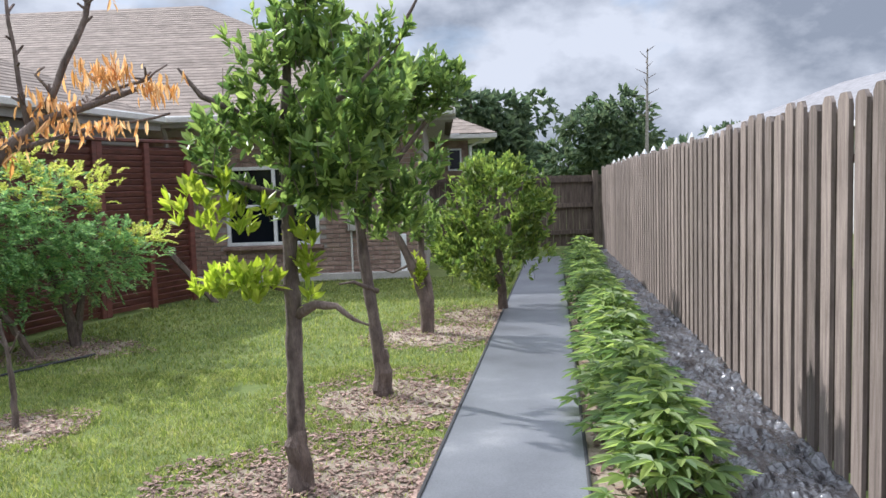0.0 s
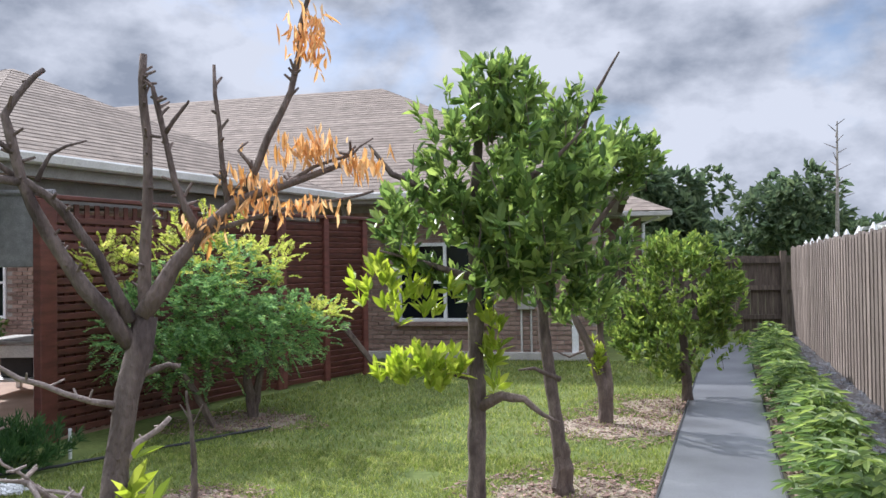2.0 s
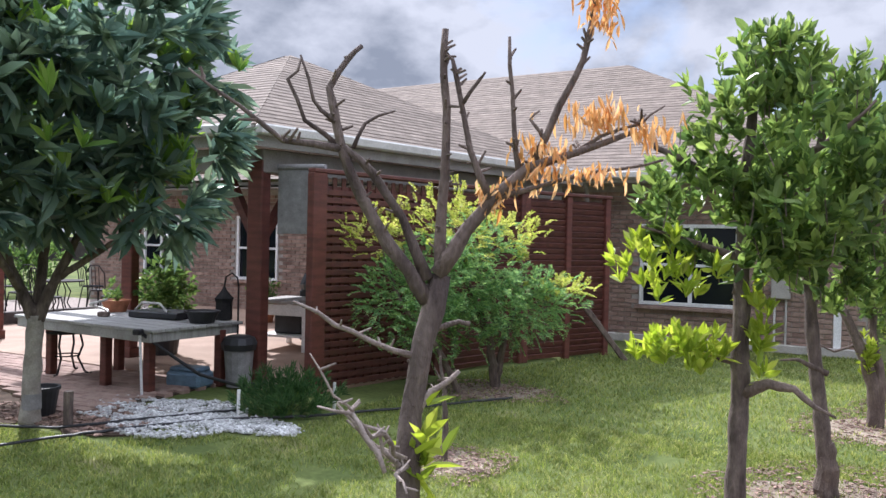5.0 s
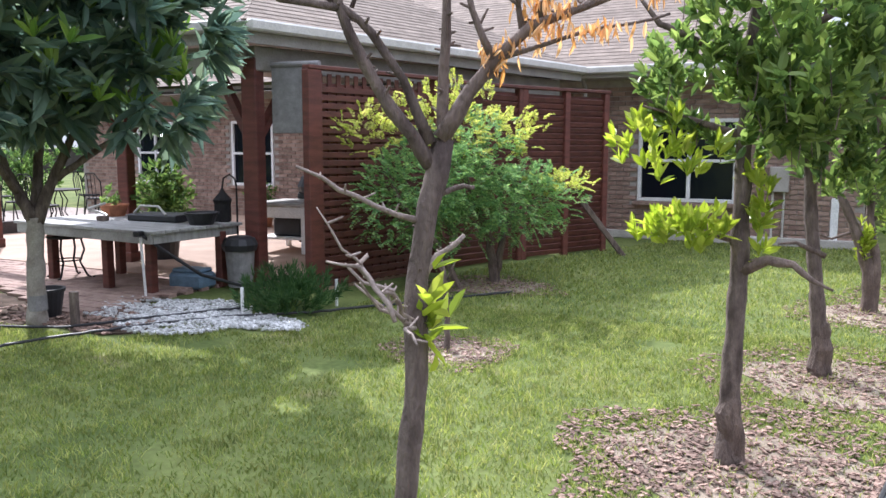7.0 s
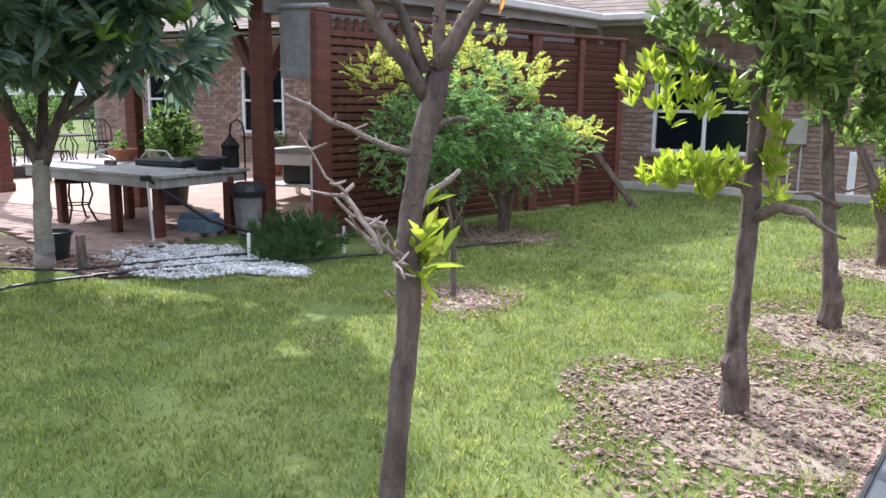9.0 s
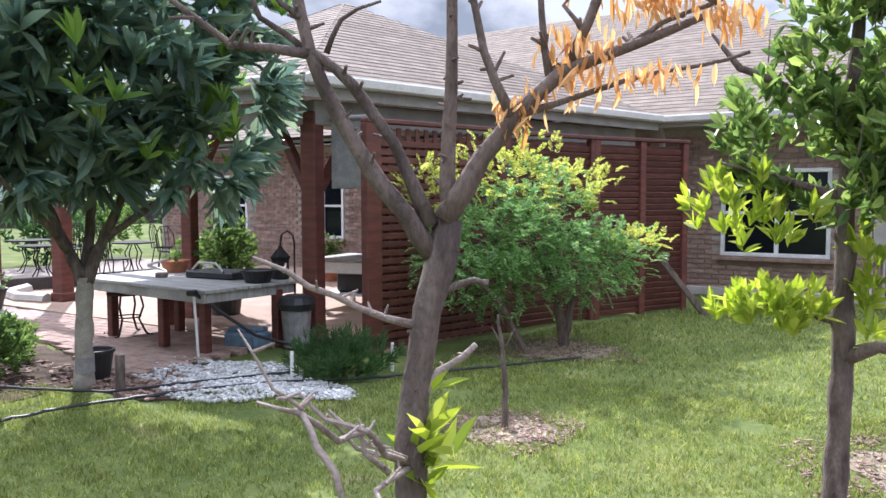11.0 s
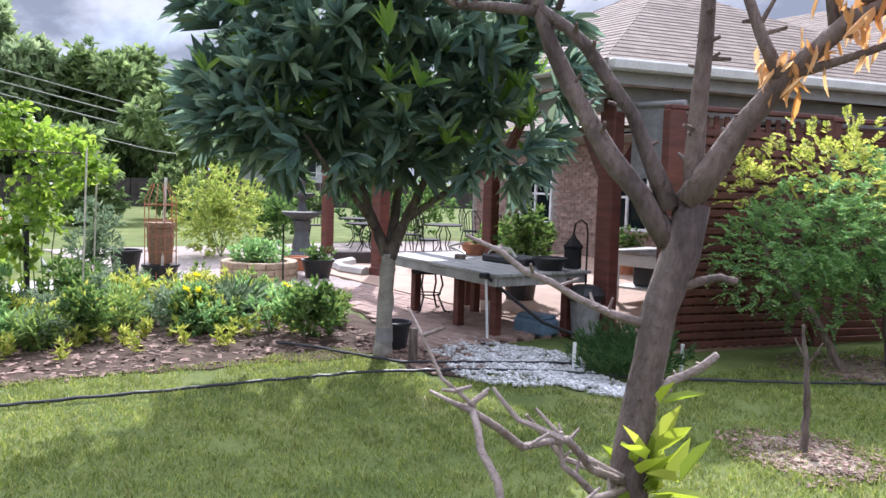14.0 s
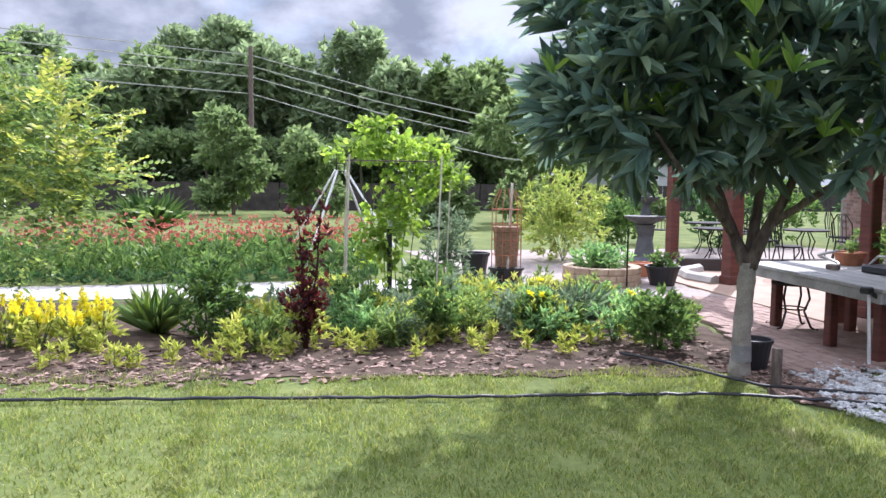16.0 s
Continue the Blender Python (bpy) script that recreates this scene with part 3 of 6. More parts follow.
# ---- red slatted screens ----
def screen(p, q, h, label, sub=2, z0=0.06):
    p, q = Vector((*p, 0)), Vector((*q, 0))
    d = q - p
    L, ang = d.length, math.degrees(math.atan2(d.y, d.x))
    t = thing("slatted_screen", p, label, "privacy screen", "red slatted screens")
    for k in range(sub + 1):
        c = p + d * (k / sub)
        part("post", boxm((c.x, c.y, h / 2), (0.09, 0.09, h), ang, bevel=0.008), M_RED, t)
    c = (p + q) / 2
    part("rail", boxm((c.x, c.y, h + 0.022), (L + 0.12, 0.11, 0.04), ang, bevel=0.006), M_RED_H, t)
    u = d.normalized()
    z = z0
    i = 0
    while z < h - 0.05:
        for k in range(sub):
            a, b = p + d * (k / sub) + u * 0.046, p + d * ((k + 1) / sub) - u * 0.046
            m = (a + b) / 2
            part("slat", boxm((m.x, m.y, z), ((b - a).length, 0.018, 0.062), ang + RND.uniform(-0.3, 0.3), rx=RND.uniform(12, 20), bevel=0.003), M_RED_H, t)
        z += 0.074
        i += 1
    part("backing", boxm((c.x - u.y * 0.03, c.y + u.x * 0.03, h / 2), (L - 0.1, 0.012, h - 0.1), ang), M_RED, t)
    return t


def lattice(p, q, h, label):
    p, q = Vector((*p, 0)), Vector((*q, 0))
    d = q - p
    L, ang = d.length, math.degrees(math.atan2(d.y, d.x))
    u = d.normalized()
    t = thing("lattice_screen", p, label, "privacy screen", "red slatted screens")
    for c, w in ((p, 0.17), (q, 0.09)):
        part("post", boxm((c.x, c.y, h / 2), (w, 0.10, h), ang, bevel=0.008), M_RED, t)
    c = (p + q) / 2
    part("rail", boxm((c.x, c.y, h + 0.02), (L + 0.15, 0.11, 0.04), ang, bevel=0.006), M_RED_H, t)
    n = int((h - 0.1) / 0.078)
    for k in range(n):
        part("slat", boxm((c.x, c.y, 0.07 + k * 0.078), (L - 0.12, 0.016, 0.055), ang, bevel=0.003), M_RED_H, t)
        part("back_slat", boxm((c.x - u.y * 0.036, c.y + u.x * 0.036, 0.109 + k * 0.078), (L - 0.12, 0.016, 0.046), ang, bevel=0.003), M_RED_H, t)
    m = int(L / 0.11)
    for k in range(1, m):
        a = p + d * (k / m)
        part("batten", boxm((a.x - u.y * 0.017, a.y + u.x * 0.017, h / 2), (0.05, 0.014, h - 0.06), ang), M_RED, t)
    return t


lattice((-4.93, 6.42), (-4.50, 8.05), 2.12, "dark red wooden lattice screen at the patio edge")
screen((-4.47, 8.12), (-4.06, 9.42), 2.10, "dark red slatted screen behind the leafy shrub", 1)
screen((-4.03, 9.48), (-3.40, 10.80), 2.10, "dark red louvred screen panel beside the house corner", 2)
brace = tagged(part("wooden_brace", boxm((-3.25, 10.35, 0.34), (0.07, 0.08, 0.95), 30, 0.008, 0, -38), M_BARK_D), "leaning weathered timber prop against the screen", "timber")

# ---- patio ----
slab("patio_floor", [(-12.6, 6.3), (-4.95, 6.3), (-3.9, 10.9), (-3.9, 12.55), (-12.6, 12.55)], 0.03, M_PATIO, "sunlit tan concrete patio floor", "patio", 0.08)
slab("gravel_floor", ragged([(-16.5, 3.2), (-9.9, 3.5), (-9.0, 5.3), (-9.4, 6.28), (-12.7, 6.28), (-12.7, 12.4), (-16.5, 12.4)], RND), 0.012, M_PEBBLE, "pale pinkish gravel court", "gravel")
slab("paver_bed", [(-9.6, 5.55), (-6.35, 4.62), (-5.9, 5.2), (-6.0, 6.29), (-9.6, 6.29)], 0.012, M_SOIL, "soil bed under the brick pavers", "soil")


def pergola_post(x, y, h, w, label, braces=()):
    t = thing("patio_post", (x, y, 0), label, "post", "red patio posts")
    part("shaft", boxm((x, y, h / 2 + 0.03), (w, w, h), 10, bevel=0.012), M_RED, t)
    part("base_collar", boxm((x, y, 0.09), (w + 0.03, w + 0.03, 0.12), 10, bevel=0.01), M_RED, t)
    for a in braces:
        dx, dy = math.cos(radians(a)), math.sin(radians(a))
        bm = bmesh.new()
        tube(bm, [(x + dx * 0.06, y + dy * 0.06, h - 0.75), (x + dx * 0.30, y + dy * 0.30, h - 0.40), (x + dx * 0.52, y + dy * 0.52, h - 0.08)], [0.055, 0.06, 0.055], 4)
        part("brace", bm, M_RED, t)
    return t


pergola_post(-5.72, 6.50, 2.24, 0.17, "thick dark red wooden patio post with braces", (170, 80))
pergola_post(-10.73, 6.94, 2.24, 0.20, "red patio post glowing in the sun", (0, 180))
pergola_post(-8.03, 6.90, 2.24, 0.15, "slim dark red patio post behind the table", (0, 180))
pg = thing("pergola_beam", (-11.2, 7.2, 2.2), "dark red pergola beam across the patio posts", "beam")
part("beam", boxm((-11.3, 7.25, 2.33), (6.0, 0.10, 0.18), -7, bevel=0.008), M_RED, pg)
pergola_post(-5.05, 9.6, 2.24, 0.12, "inner dark red patio post", ())
pergola_post(-14.2, 7.8, 2.2, 0.18, "far dark red pergola post", (0,))

shade_roll = thing("patio_blind", (-5.25, 6.62, 1.55), "grey fabric blind hung between post and screen", "blind")
part("cloth", boxm((-5.28, 6.62, 1.86), (0.52, 0.018, 0.66), 10, bevel=0.004), M_GREY, shade_roll)
part("roller", tube(bmesh.new(), [(-5.54, 6.575, 2.20), (-5.02, 6.665, 2.20)], [0.03] * 2, 10), M_GREY, shade_roll)
lan = thing("hanging_lamp", (-5.95, 7.6, 2.24), "small black hanging patio lamp", "lamp")
part("cord", tube(bmesh.new(), [(-5.95, 7.6, 2.5), (-5.95, 7.6, 2.12)], [0.006] * 2, 6), M_BLACK, lan)
part("shade", lathe(bmesh.new(), (-5.95, 7.6, 1.9), [(0.11, 0), (0.10, 0.03), (0.06, 0.12), (0.03, 0.2), (0.03, 0.24)], 14), M_BLACK, lan)

# weathered work table
tb = thing("work_table", (-6.8, 5.85, 0.03), "weathered grey wooden work table with dark red legs", "table")
TA = -3.5
tc0 = Vector((-6.93, 5.93, 0))
ux, uy = Vector((math.cos(radians(TA)), math.sin(radians(TA)), 0)), Vector((-math.sin(radians(TA)), math.cos(radians(TA)), 0))
for k in range(7):
    c = tc0 + uy * (-0.48 + 0.16 * k)
    part("plank", boxm((c.x, c.y, 0.625), (2.14, 0.152, 0.03), TA, bevel=0.004), M_TABLE, tb)
for s in (-1, 1):
    c = tc0 + uy * (0.53 * s)
    part("apron", boxm((c.x, c.y, 0.565), (2.06, 0.03, 0.088), TA, bevel=0.004), M_TABLE, tb)
    c = tc0 + ux * (1.02 * s)
    part("apron", boxm((c.x, c.y, 0.565), (0.03, 1.02, 0.088), TA, bevel=0.004), M_TABLE, tb)
for a, b in ((0.80, -0.36), (0.22, -0.40), (1.0, 0.32), (-0.72, -0.36), (-0.42, 0.22), (-0.9, 0.42)):
    c = tc0 + ux * a + uy * b
    part("leg", boxm((c.x, c.y, 0.29), (0.085, 0.085, 0.56), TA + 4, bevel=0.008), M_RED, tb)


def bowl_pot(name, at, r, h, mat, label, cat="pot", plant=None, n=60, ll=0.07, lw=0.03, spread=0.9, crown=None):
    t = thing(name, at, label, cat)
    part("pot", lathe(bmesh.new(), at, [(r * 0.72, 0), (r * 0.9, h * 0.6), (r, h * 0.9), (r * 1.08, h * 0.9), (r * 1.08, h), (r * 0.94, h), (r * 0.9, h * 0.88)], 18), mat, t, smooth=False)
    if plant:
        rng = np.random.default_rng(int(abs(at[0] * 100 + at[1] * 10)))
        cw = crown or (r, r, h * 0.6)
        pos, d = lobes_points([(at[0], at[1], at[2] + h + cw[2] * 0.6, *cw)], n, rng, 0.8)
        v, f = whorls(pos, d + np.array([0, 0, 0.5]), 6, ll, lw, rng, spread, 0.05)
        link_mesh("foliage", v, f, plant, t)
        bm = bmesh.new()
        tube(bm, [(at[0], at[1], at[2] + h * 0.85), (at[0], at[1], at[2] + h + cw[2] * 0.8)], [0.02, 0.008], 6)
        part("stem", bm, M_BARK_D, t)
    return t


bowl_pot("plant_pot", (-6.02, 6.05, 0.64), 0.16, 0.12, M_BLACK, "shallow black tray on the work table")
bowl_pot("plant_pot", (-7.55, 6.3, 0.64), 0.15, 0.13, M_TERRA, "terracotta pot with a small plant", plant=M_SHRUB, n=16, ll=0.05, lw=0.02)
bowl_pot("plant_pot", (-7.9, 7.3, 0.03), 0.24, 0.55, M_BLACK, "dark pot with a dense leafy shrub on the patio", plant=M_SHRUB, n=190, ll=0.09, lw=0.04, crown=(0.40, 0.40, 0.42))
bowl_pot("plant_pot", (-6.14, 4.42, 0.0), 0.13, 0.25, M_BLACK, "black nursery pot beside the pale trunk")
tr = thing("tool_tray", (-6.7, 6.1, 0.64), "dark tray of garden tools on the work table", "tray")
part("tray", boxm((-6.65, 6.15, 0.68), (0.62, 0.36, 0.07), 6, bevel=0.012), M_BLACK, tr)
part("handle", tube(bmesh.new(), [(-6.9, 6.0, 0.72), (-6.8, 6.0, 0.80), (-6.55, 6.0, 0.80), (-6.45, 6.0, 0.72)], [0.012] * 4, 8), M_GUTTER, tr, "pale curved handle")
hs = thing("spray_hose", (-7.3, 5.9, 0.64), "coiled pale hose with brown nozzle on the table", "hose")
part("coil", tube(bmesh.new(), [(-7.32 + 0.10 * math.cos(a * 0.5), 5.9 + 0.08 * math.sin(a * 0.5), 0.66 + 0.012 * a) for a in range(14)], [0.014] * 14, 6), M_GUTTER, hs)
part("nozzle", boxm((-7.15, 5.82, 0.67), (0.12, 0.05, 0.05), 30, bevel=0.01), M_BARK_D, hs)
pi = thing("water_standpipe", (-6.02, 5.48, 0), "white plastic standpipe with a black tap", "pipe")
part("pipe", tube(bmesh.new(), [(-6.06, 5.36, 0), (-6.03, 5.30, 0.58)], [0.012] * 2, 10), M_WHITE, pi)
part("tap", boxm((-6.02, 5.27, 0.62), (0.07, 0.09, 0.05), 20, bevel=0.01), M_BLACK, pi)
part("hose", tube(bmesh.new(), [(-6.0, 5.3, 0.60), (-5.9, 5.5, 0.42), (-5.75, 5.75, 0.2), (-5.6, 6.1, 0.06), (-5.5, 6.4, 0.05)], [0.016] * 5, 8), M_BLACK, pi, "dark garden hose")
bx = thing("hose_box", (-6.1, 6.1, 0.0), "slate blue plastic box under the work table", "box")
part("body", boxm((-6.12, 6.0, 0.09), (0.40, 0.26, 0.16), 8, bevel=0.03), M_BLUE, bx)
part("lid", boxm((-6.12, 6.0, 0.185), (0.34, 0.22, 0.05), 8, bevel=0.02), M_BLUE, bx)
bn = thing("waste_bin", (-5.66, 6.2, 0), "pale bin with dark bag rim beside the post", "bin")
part("body", lathe(bmesh.new(), (-5.72, 6.25, 0.02), [(0.12, 0), (0.15, 0.42), (0.16, 0.44)], 14), M_GREY, bn)
part("bag_rim", lathe(bmesh.new(), (-5.72, 6.25, 0.38), [(0.165, 0), (0.18, 0.06), (0.15, 0.12), (0.1, 0.14)], 14), M_BLACK, bn)
hk = thing("shepherd_hook", (-5.98, 6.45, 0), "black iron shepherd hook with a lantern", "lantern")
part("hook", tube(bmesh.new(), [(-5.86, 6.38, 0), (-5.86, 6.38, 1.0), (-5.88, 6.38, 1.08), (-5.95, 6.38, 1.12), (-6.03, 6.38, 1.08), (-6.05, 6.38, 0.98)], [0.009] * 6, 6), M_IRON, hk)
part("lantern", lathe(bmesh.new(), (-6.05, 6.38, 0.62), [(0.06, 0), (0.09, 0.03), (0.085, 0.2), (0.1, 0.24), (0.03, 0.32), (0.012, 0.36)], 6), M_IRON, hk)
BX, BY = -6.98, 8.72
pb = thing("white_bench", (BX, BY, 0.03), "white potting bench with dark bins beneath", "bench")
part("top", boxm((BX, BY, 0.66), (0.80, 0.9, 0.04), 10, bevel=0.006), M_TABLE, pb)
part("apron", boxm((BX + 0.06, BY - 0.40, 0.56), (0.74, 0.03, 0.14), 10, bevel=0.004), M_WHITE, pb)
for a, b in ((-0.26, -0.43), (0.40, -0.32), (-0.38, 0.34), (0.28, 0.44)):
    part("leg", boxm((BX + a, BY + b, 0.335), (0.06, 0.06, 0.61), 10, bevel=0.004), M_WHITE, pb)
part("shelf_bin", boxm((BX + 0.02, BY, 0.36), (0.40, 0.5, 0.24), 10, bevel=0.02), M_BLACK, pb)
part("shelf", boxm((BX, BY, 0.22), (0.66, 0.76, 0.03), 10), M_WHITE, pb)
gr = thing("barbecue_grill", (-7.0, 9.4, 0.03), "covered dark barbecue on the patio", "barbecue")
part("cart", boxm((-7.0, 9.4, 0.42), (0.55, 0.5, 0.70), 5, bevel=0.02), M_BLACK, gr)
part("hood", lathe(bmesh.new(), (-7.0, 9.4, 0.77), [(0.34, 0), (0.36, 0.08), (0.30, 0.22), (0.15, 0.30), (0.03, 0.31)], 16), M_BLACK, gr)
ld = thing("patio_ladder", (-9.3, 11.9, 0.03), "dark garden tools leaning on the brick wall", "garden tools")
for k in range(3):
    part("shaft", tube(bmesh.new(), [(-9.4 + 0.22 * k, 11.95, 0.05), (-9.35 + 0.24 * k, 12.55, 1.55)], [0.016] * 2, 6), M_BARK_D, ld)


def bistro_table(x, y, r=0.3):
    t = thing("bistro_table", (x, y, 0.03), "small black wrought iron table with curved legs", "table", "iron patio furniture")
    part("top", lathe(bmesh.new(), (x, y, 0.62), [(r * 0.96, 0), (r, 0.01), (r, 0.025), (r * 0.9, 0.03)], 20), M_IRON, t)
    for k in range(4):
        a = k * math.pi / 2 + 0.5
        c, s = math.cos(a), math.sin(a)
        part("leg", tube(bmesh.new(), [(x + c * 0.05 * r / 0.3, y + s * 0.05, 0.62), (x + c * 0.16, y + s * 0.16, 0.45), (x + c * 0.10, y + s * 0.10, 0.25), (x + c * 0.22, y + s * 0.22, 0.06), (x + c * 0.27, y + s * 0.27, 0.04)], [0.011] * 5, 6), M_IRON, t)
    return t


def bistro_chair(x, y, rz):
    t = thing("bistro_chair", (0, 0, 0), "black wrought iron patio chair", "chair", "iron patio furniture")
    part("seat", lathe(bmesh.new(), (0, 0, 0.43), [(0.19, 0), (0.2, 0.012), (0.19, 0.025)], 14), M_IRON, t)
    for a, b in ((-1, -1), (1, -1), (-1, 1), (1, 1)):
        part("leg", tube(bmesh.new(), [(a * 0.14, b * 0.14, 0.43), (a * 0.2, b * 0.2, 0)], [0.011] * 2, 6), M_IRON, t)
    part("backrest", tube(bmesh.new(), [(-0.17, 0.17, 0.43), (-0.18, 0.22, 0.75), (-0.08, 0.24, 0.9), (0.08, 0.24, 0.9), (0.18, 0.22, 0.75), (0.17, 0.17, 0.43)], [0.011] * 6, 6), M_IRON, t)
    for k in (-1, 0, 1):
        part("spindle", tube(bmesh.new(), [(k * 0.07, 0.18, 0.44), (k * 0.07, 0.235, 0.88)], [0.007] * 2, 5), M_IRON, t)
    t.matrix_world = pose(x, y, 0.03, 0, 0, rz)
    return t


st = thing("iron_stool", (-7.62, 5.75, 0.03), "low black wrought iron stool with curved legs under the work table", "stool", "iron patio furniture")
part("seat", lathe(bmesh.new(), (-7.62, 5.75, 0.45), [(0.19, 0), (0.20, 0.01), (0.20, 0.025), (0.17, 0.03)], 20), M_IRON, st)
for k in range(4):
    c, s = math.cos(k * math.pi / 2 + 0.5), math.sin(k * math.pi / 2 + 0.5)
    part("leg", tube(bmesh.new(), [(-7.62 + c * q, 5.75 + s * q, z) for q, z in ((0.14, 0.45), (0.17, 0.33), (0.12, 0.20), (0.19, 0.06), (0.24, 0.025), (0.26, 0.045))], [0.011] * 6, 6), M_IRON, st)
part("ring", tube(bmesh.new(), [(-7.62 + 0.13 * math.cos(i * math.pi / 6), 5.75 + 0.13 * math.sin(i * math.pi / 6), 0.22) for i in range(13)], [0.008] * 13, 6), M_IRON, st)
bistro_table(-15.2, 9.0, 0.4)
ch = bistro_chair(-14.4, 9.5, 200)
for x, y, r in ((-15.9, 8.4, 60), (-15.4, 9.9, 10), (-13.6, 10.8, 120), (-12.6, 10.2, 200), (-11.2, 9.3, 300), (-13.0, 8.9, 30)):
    copy_thing(ch, pose(x, y, 0.015, 0, 0, r))
bistro_table(-12.9, 9.6, 0.38)
bistro_table(-13.4, 8.2, 0.38)
copy_thing(ch, pose(-11.6, 8.4, 0.03, 0, 0, 170))
ct = thing("concrete_edge", (-11.5, 6.6, 0), "low pale curved concrete curb", "curb")
part("curb", tube(bmesh.new(), [(-12.3, 7.3, 0.05), (-11.9, 6.8, 0.05), (-11.3, 6.65, 0.05), (-10.8, 6.75, 0.05)], [0.10] * 4, 8), M_CONC, ct)

te = thing("timber_edging", (-12.3, 8.4, 0), "low dark timber edging between gravel and patio", "edging")
for (ax, ay), (bx_, by_) in (((-12.55, 7.05), (-12.28, 7.75)), ((-12.28, 7.77), (-12.14, 8.75)), ((-12.14, 8.77), (-12.02, 9.85))):
    part("sleeper", boxm(((ax + bx_) / 2, (ay + by_) / 2, 0.11), (math.hypot(bx_ - ax, by_ - ay), 0.12, 0.22), math.degrees(math.atan2(by_ - ay, bx_ - ax)), bevel=0.012), M_FENCE_B, te)

# fountain
fo = thing("garden_fountain", (-13.46, 6.92, 0), "dark stone tiered garden fountain", "fountain")
part("base", lathe(bmesh.new(), (-13.46, 6.92, 0), [(0.30, 0), (0.30, 0.1), (0.18, 0.16), (0.12, 0.5), (0.15, 0.62), (0.18, 0.7)], 16), M_FOUNT, fo)
part("bowl", lathe(bmesh.new(), (-13.46, 6.92, 0.7), [(0.12, 0), (0.32, 0.10), (0.36, 0.15), (0.31, 0.14), (0.1, 0.1)], 20), M_FOUNT, fo)
part("upper_bowl", lathe(bmesh.new(), (-13.46, 6.92, 0.86), [(0.09, 0), (0.06, 0.2), (0.22, 0.28), (0.25, 0.32), (0.06, 0.3), (0.05, 0.46), (0.08, 0.55), (0.02, 0.68)], 18), M_FOUNT, fo)

# raised ring planter of stacked blocks
rp = thing("stone_planter", (-11.12, 5.2, 0), "round raised planter of buff stacked stone blocks", "planter")
blk = boxm((0, 0, 0), (0.14, 0.225, 0.085), bevel=0.008)
me = bpy.data.meshes.new("block")
blk.to_mesh(me)
blk.free()
me.materials.append(M_BLOCK)
for c in range(3):
    for k in range(14):
        a = (k + 0.5 * (c % 2)) * 2 * math.pi / 14
        o = new("block", me)
        o.matrix_world = pose(-11.12 + 0.46 * math.cos(a), 5.2 + 0.46 * math.sin(a), 0.045 + 0.09 * c, 0, 0, math.degrees(a) + RND.uniform(-2, 2))
        attach(o, rp)
part("soil", lathe(bmesh.new(), (-11.12, 5.2, 0.02), [(0.40, 0), (0.40, 0.2), (0.1, 0.23)], 18), M_SOIL, rp)


# ---- trees ----
def limb_tree(name, at, limbs, mat, label, twig=True):
    """Trunk and limbs, each a tapered tube part."""
    t = thing(name, at, label, "tree")
    for k, (nm, pts, radii, m) in enumerate(limbs):
        bm = bmesh.new()
        tube(bm, pts, radii, 10, 0.006 if nm == "branch" else 0.0035, k + 3)
        part(nm, bm, m or mat, t, smooth=True)
    return t


def stubs(parent, pts, n, rnd, ln=0.04, r=0.006, mat=None):
    """Short cut spurs along a limb."""
    pts = [Vector(p) for p in pts]
    for _ in range(n):
        i = rnd.randrange(len(pts) - 1)
        p = pts[i].lerp(pts[i + 1], rnd.random())
        d = Vector((rnd.uniform(-1, 1), rnd.uniform(-1, 1), rnd.uniform(-0.1, 0.9))).normalized()
        part("spur", tube(bmesh.new(), [p, p + d * ln * rnd.uniform(0.5, 1.5)], [r, r * 0.6], 5), mat or M_BARK_D, parent)


# pruned tree with dry orange leaves
T_TRUNK = [(-1.20, 1.70, -0.02), (-1.185, 1.73, 0.45), (-1.165, 1.77, 0.87), (-1.18, 1.81, 1.10), (-1.165, 1.83, 1.26), (-1.14, 1.86, 1.42)]
T_L1 = [(-1.16, 1.84, 1.36), (-1.19, 1.80, 1.43), (-1.25, 1.74, 1.54), (-1.29, 1.70, 1.65), (-1.31, 1.67, 1.75), (-1.32, 1.66, 1.83), (-1.29, 1.69, 1.90), (-1.27, 1.71, 1.93)]
T_L2 = [(-1.16, 1.83, 1.41), (-1.205, 1.785, 1.55), (-1.25, 1.74, 1.65), (-1.295, 1.69, 1.70), (-1.39, 1.59, 1.71), (-1.455, 1.52, 1.78), (-1.53, 1.45, 1.85)]
T_M = [(-1.14, 1.86, 1.40), (-1.14, 1.86, 1.57), (-1.13, 1.86, 1.73), (-1.14, 1.86, 1.88), (-1.14, 1.86, 1.99)]
T_R = [(-1.14, 1.85, 1.42), (-1.08, 1.88, 1.53), (-1.02, 1.90, 1.61), (-0.95, 1.925, 1.67), (-0.84, 1.96, 1.71), (-0.74, 2.0, 1.75)]
T_R2 = [(-1.03, 1.89, 1.60), (-1.08, 1.88, 1.71), (-1.11, 1.87, 1.88), (-1.12, 1.86, 1.92)]
T_R3 = [(-0.97, 1.92, 1.65), (-0.985, 1.91, 1.77), (-1.0, 1.91, 1.97)]
T_R4 = [(-0.94, 1.93, 1.69), (-0.89, 1.945, 1.81), (-0.84, 1.96, 1.91), (-0.83, 1.97, 2.0), (-0.80, 1.97, 2.13), (-0.76, 1.99, 2.25)]
T_R5 = [(-0.86, 1.955, 1.70), (-0.80, 1.975, 1.745), (-0.72, 2.0, 1.77), (-0.67, 2.02, 1.81)]
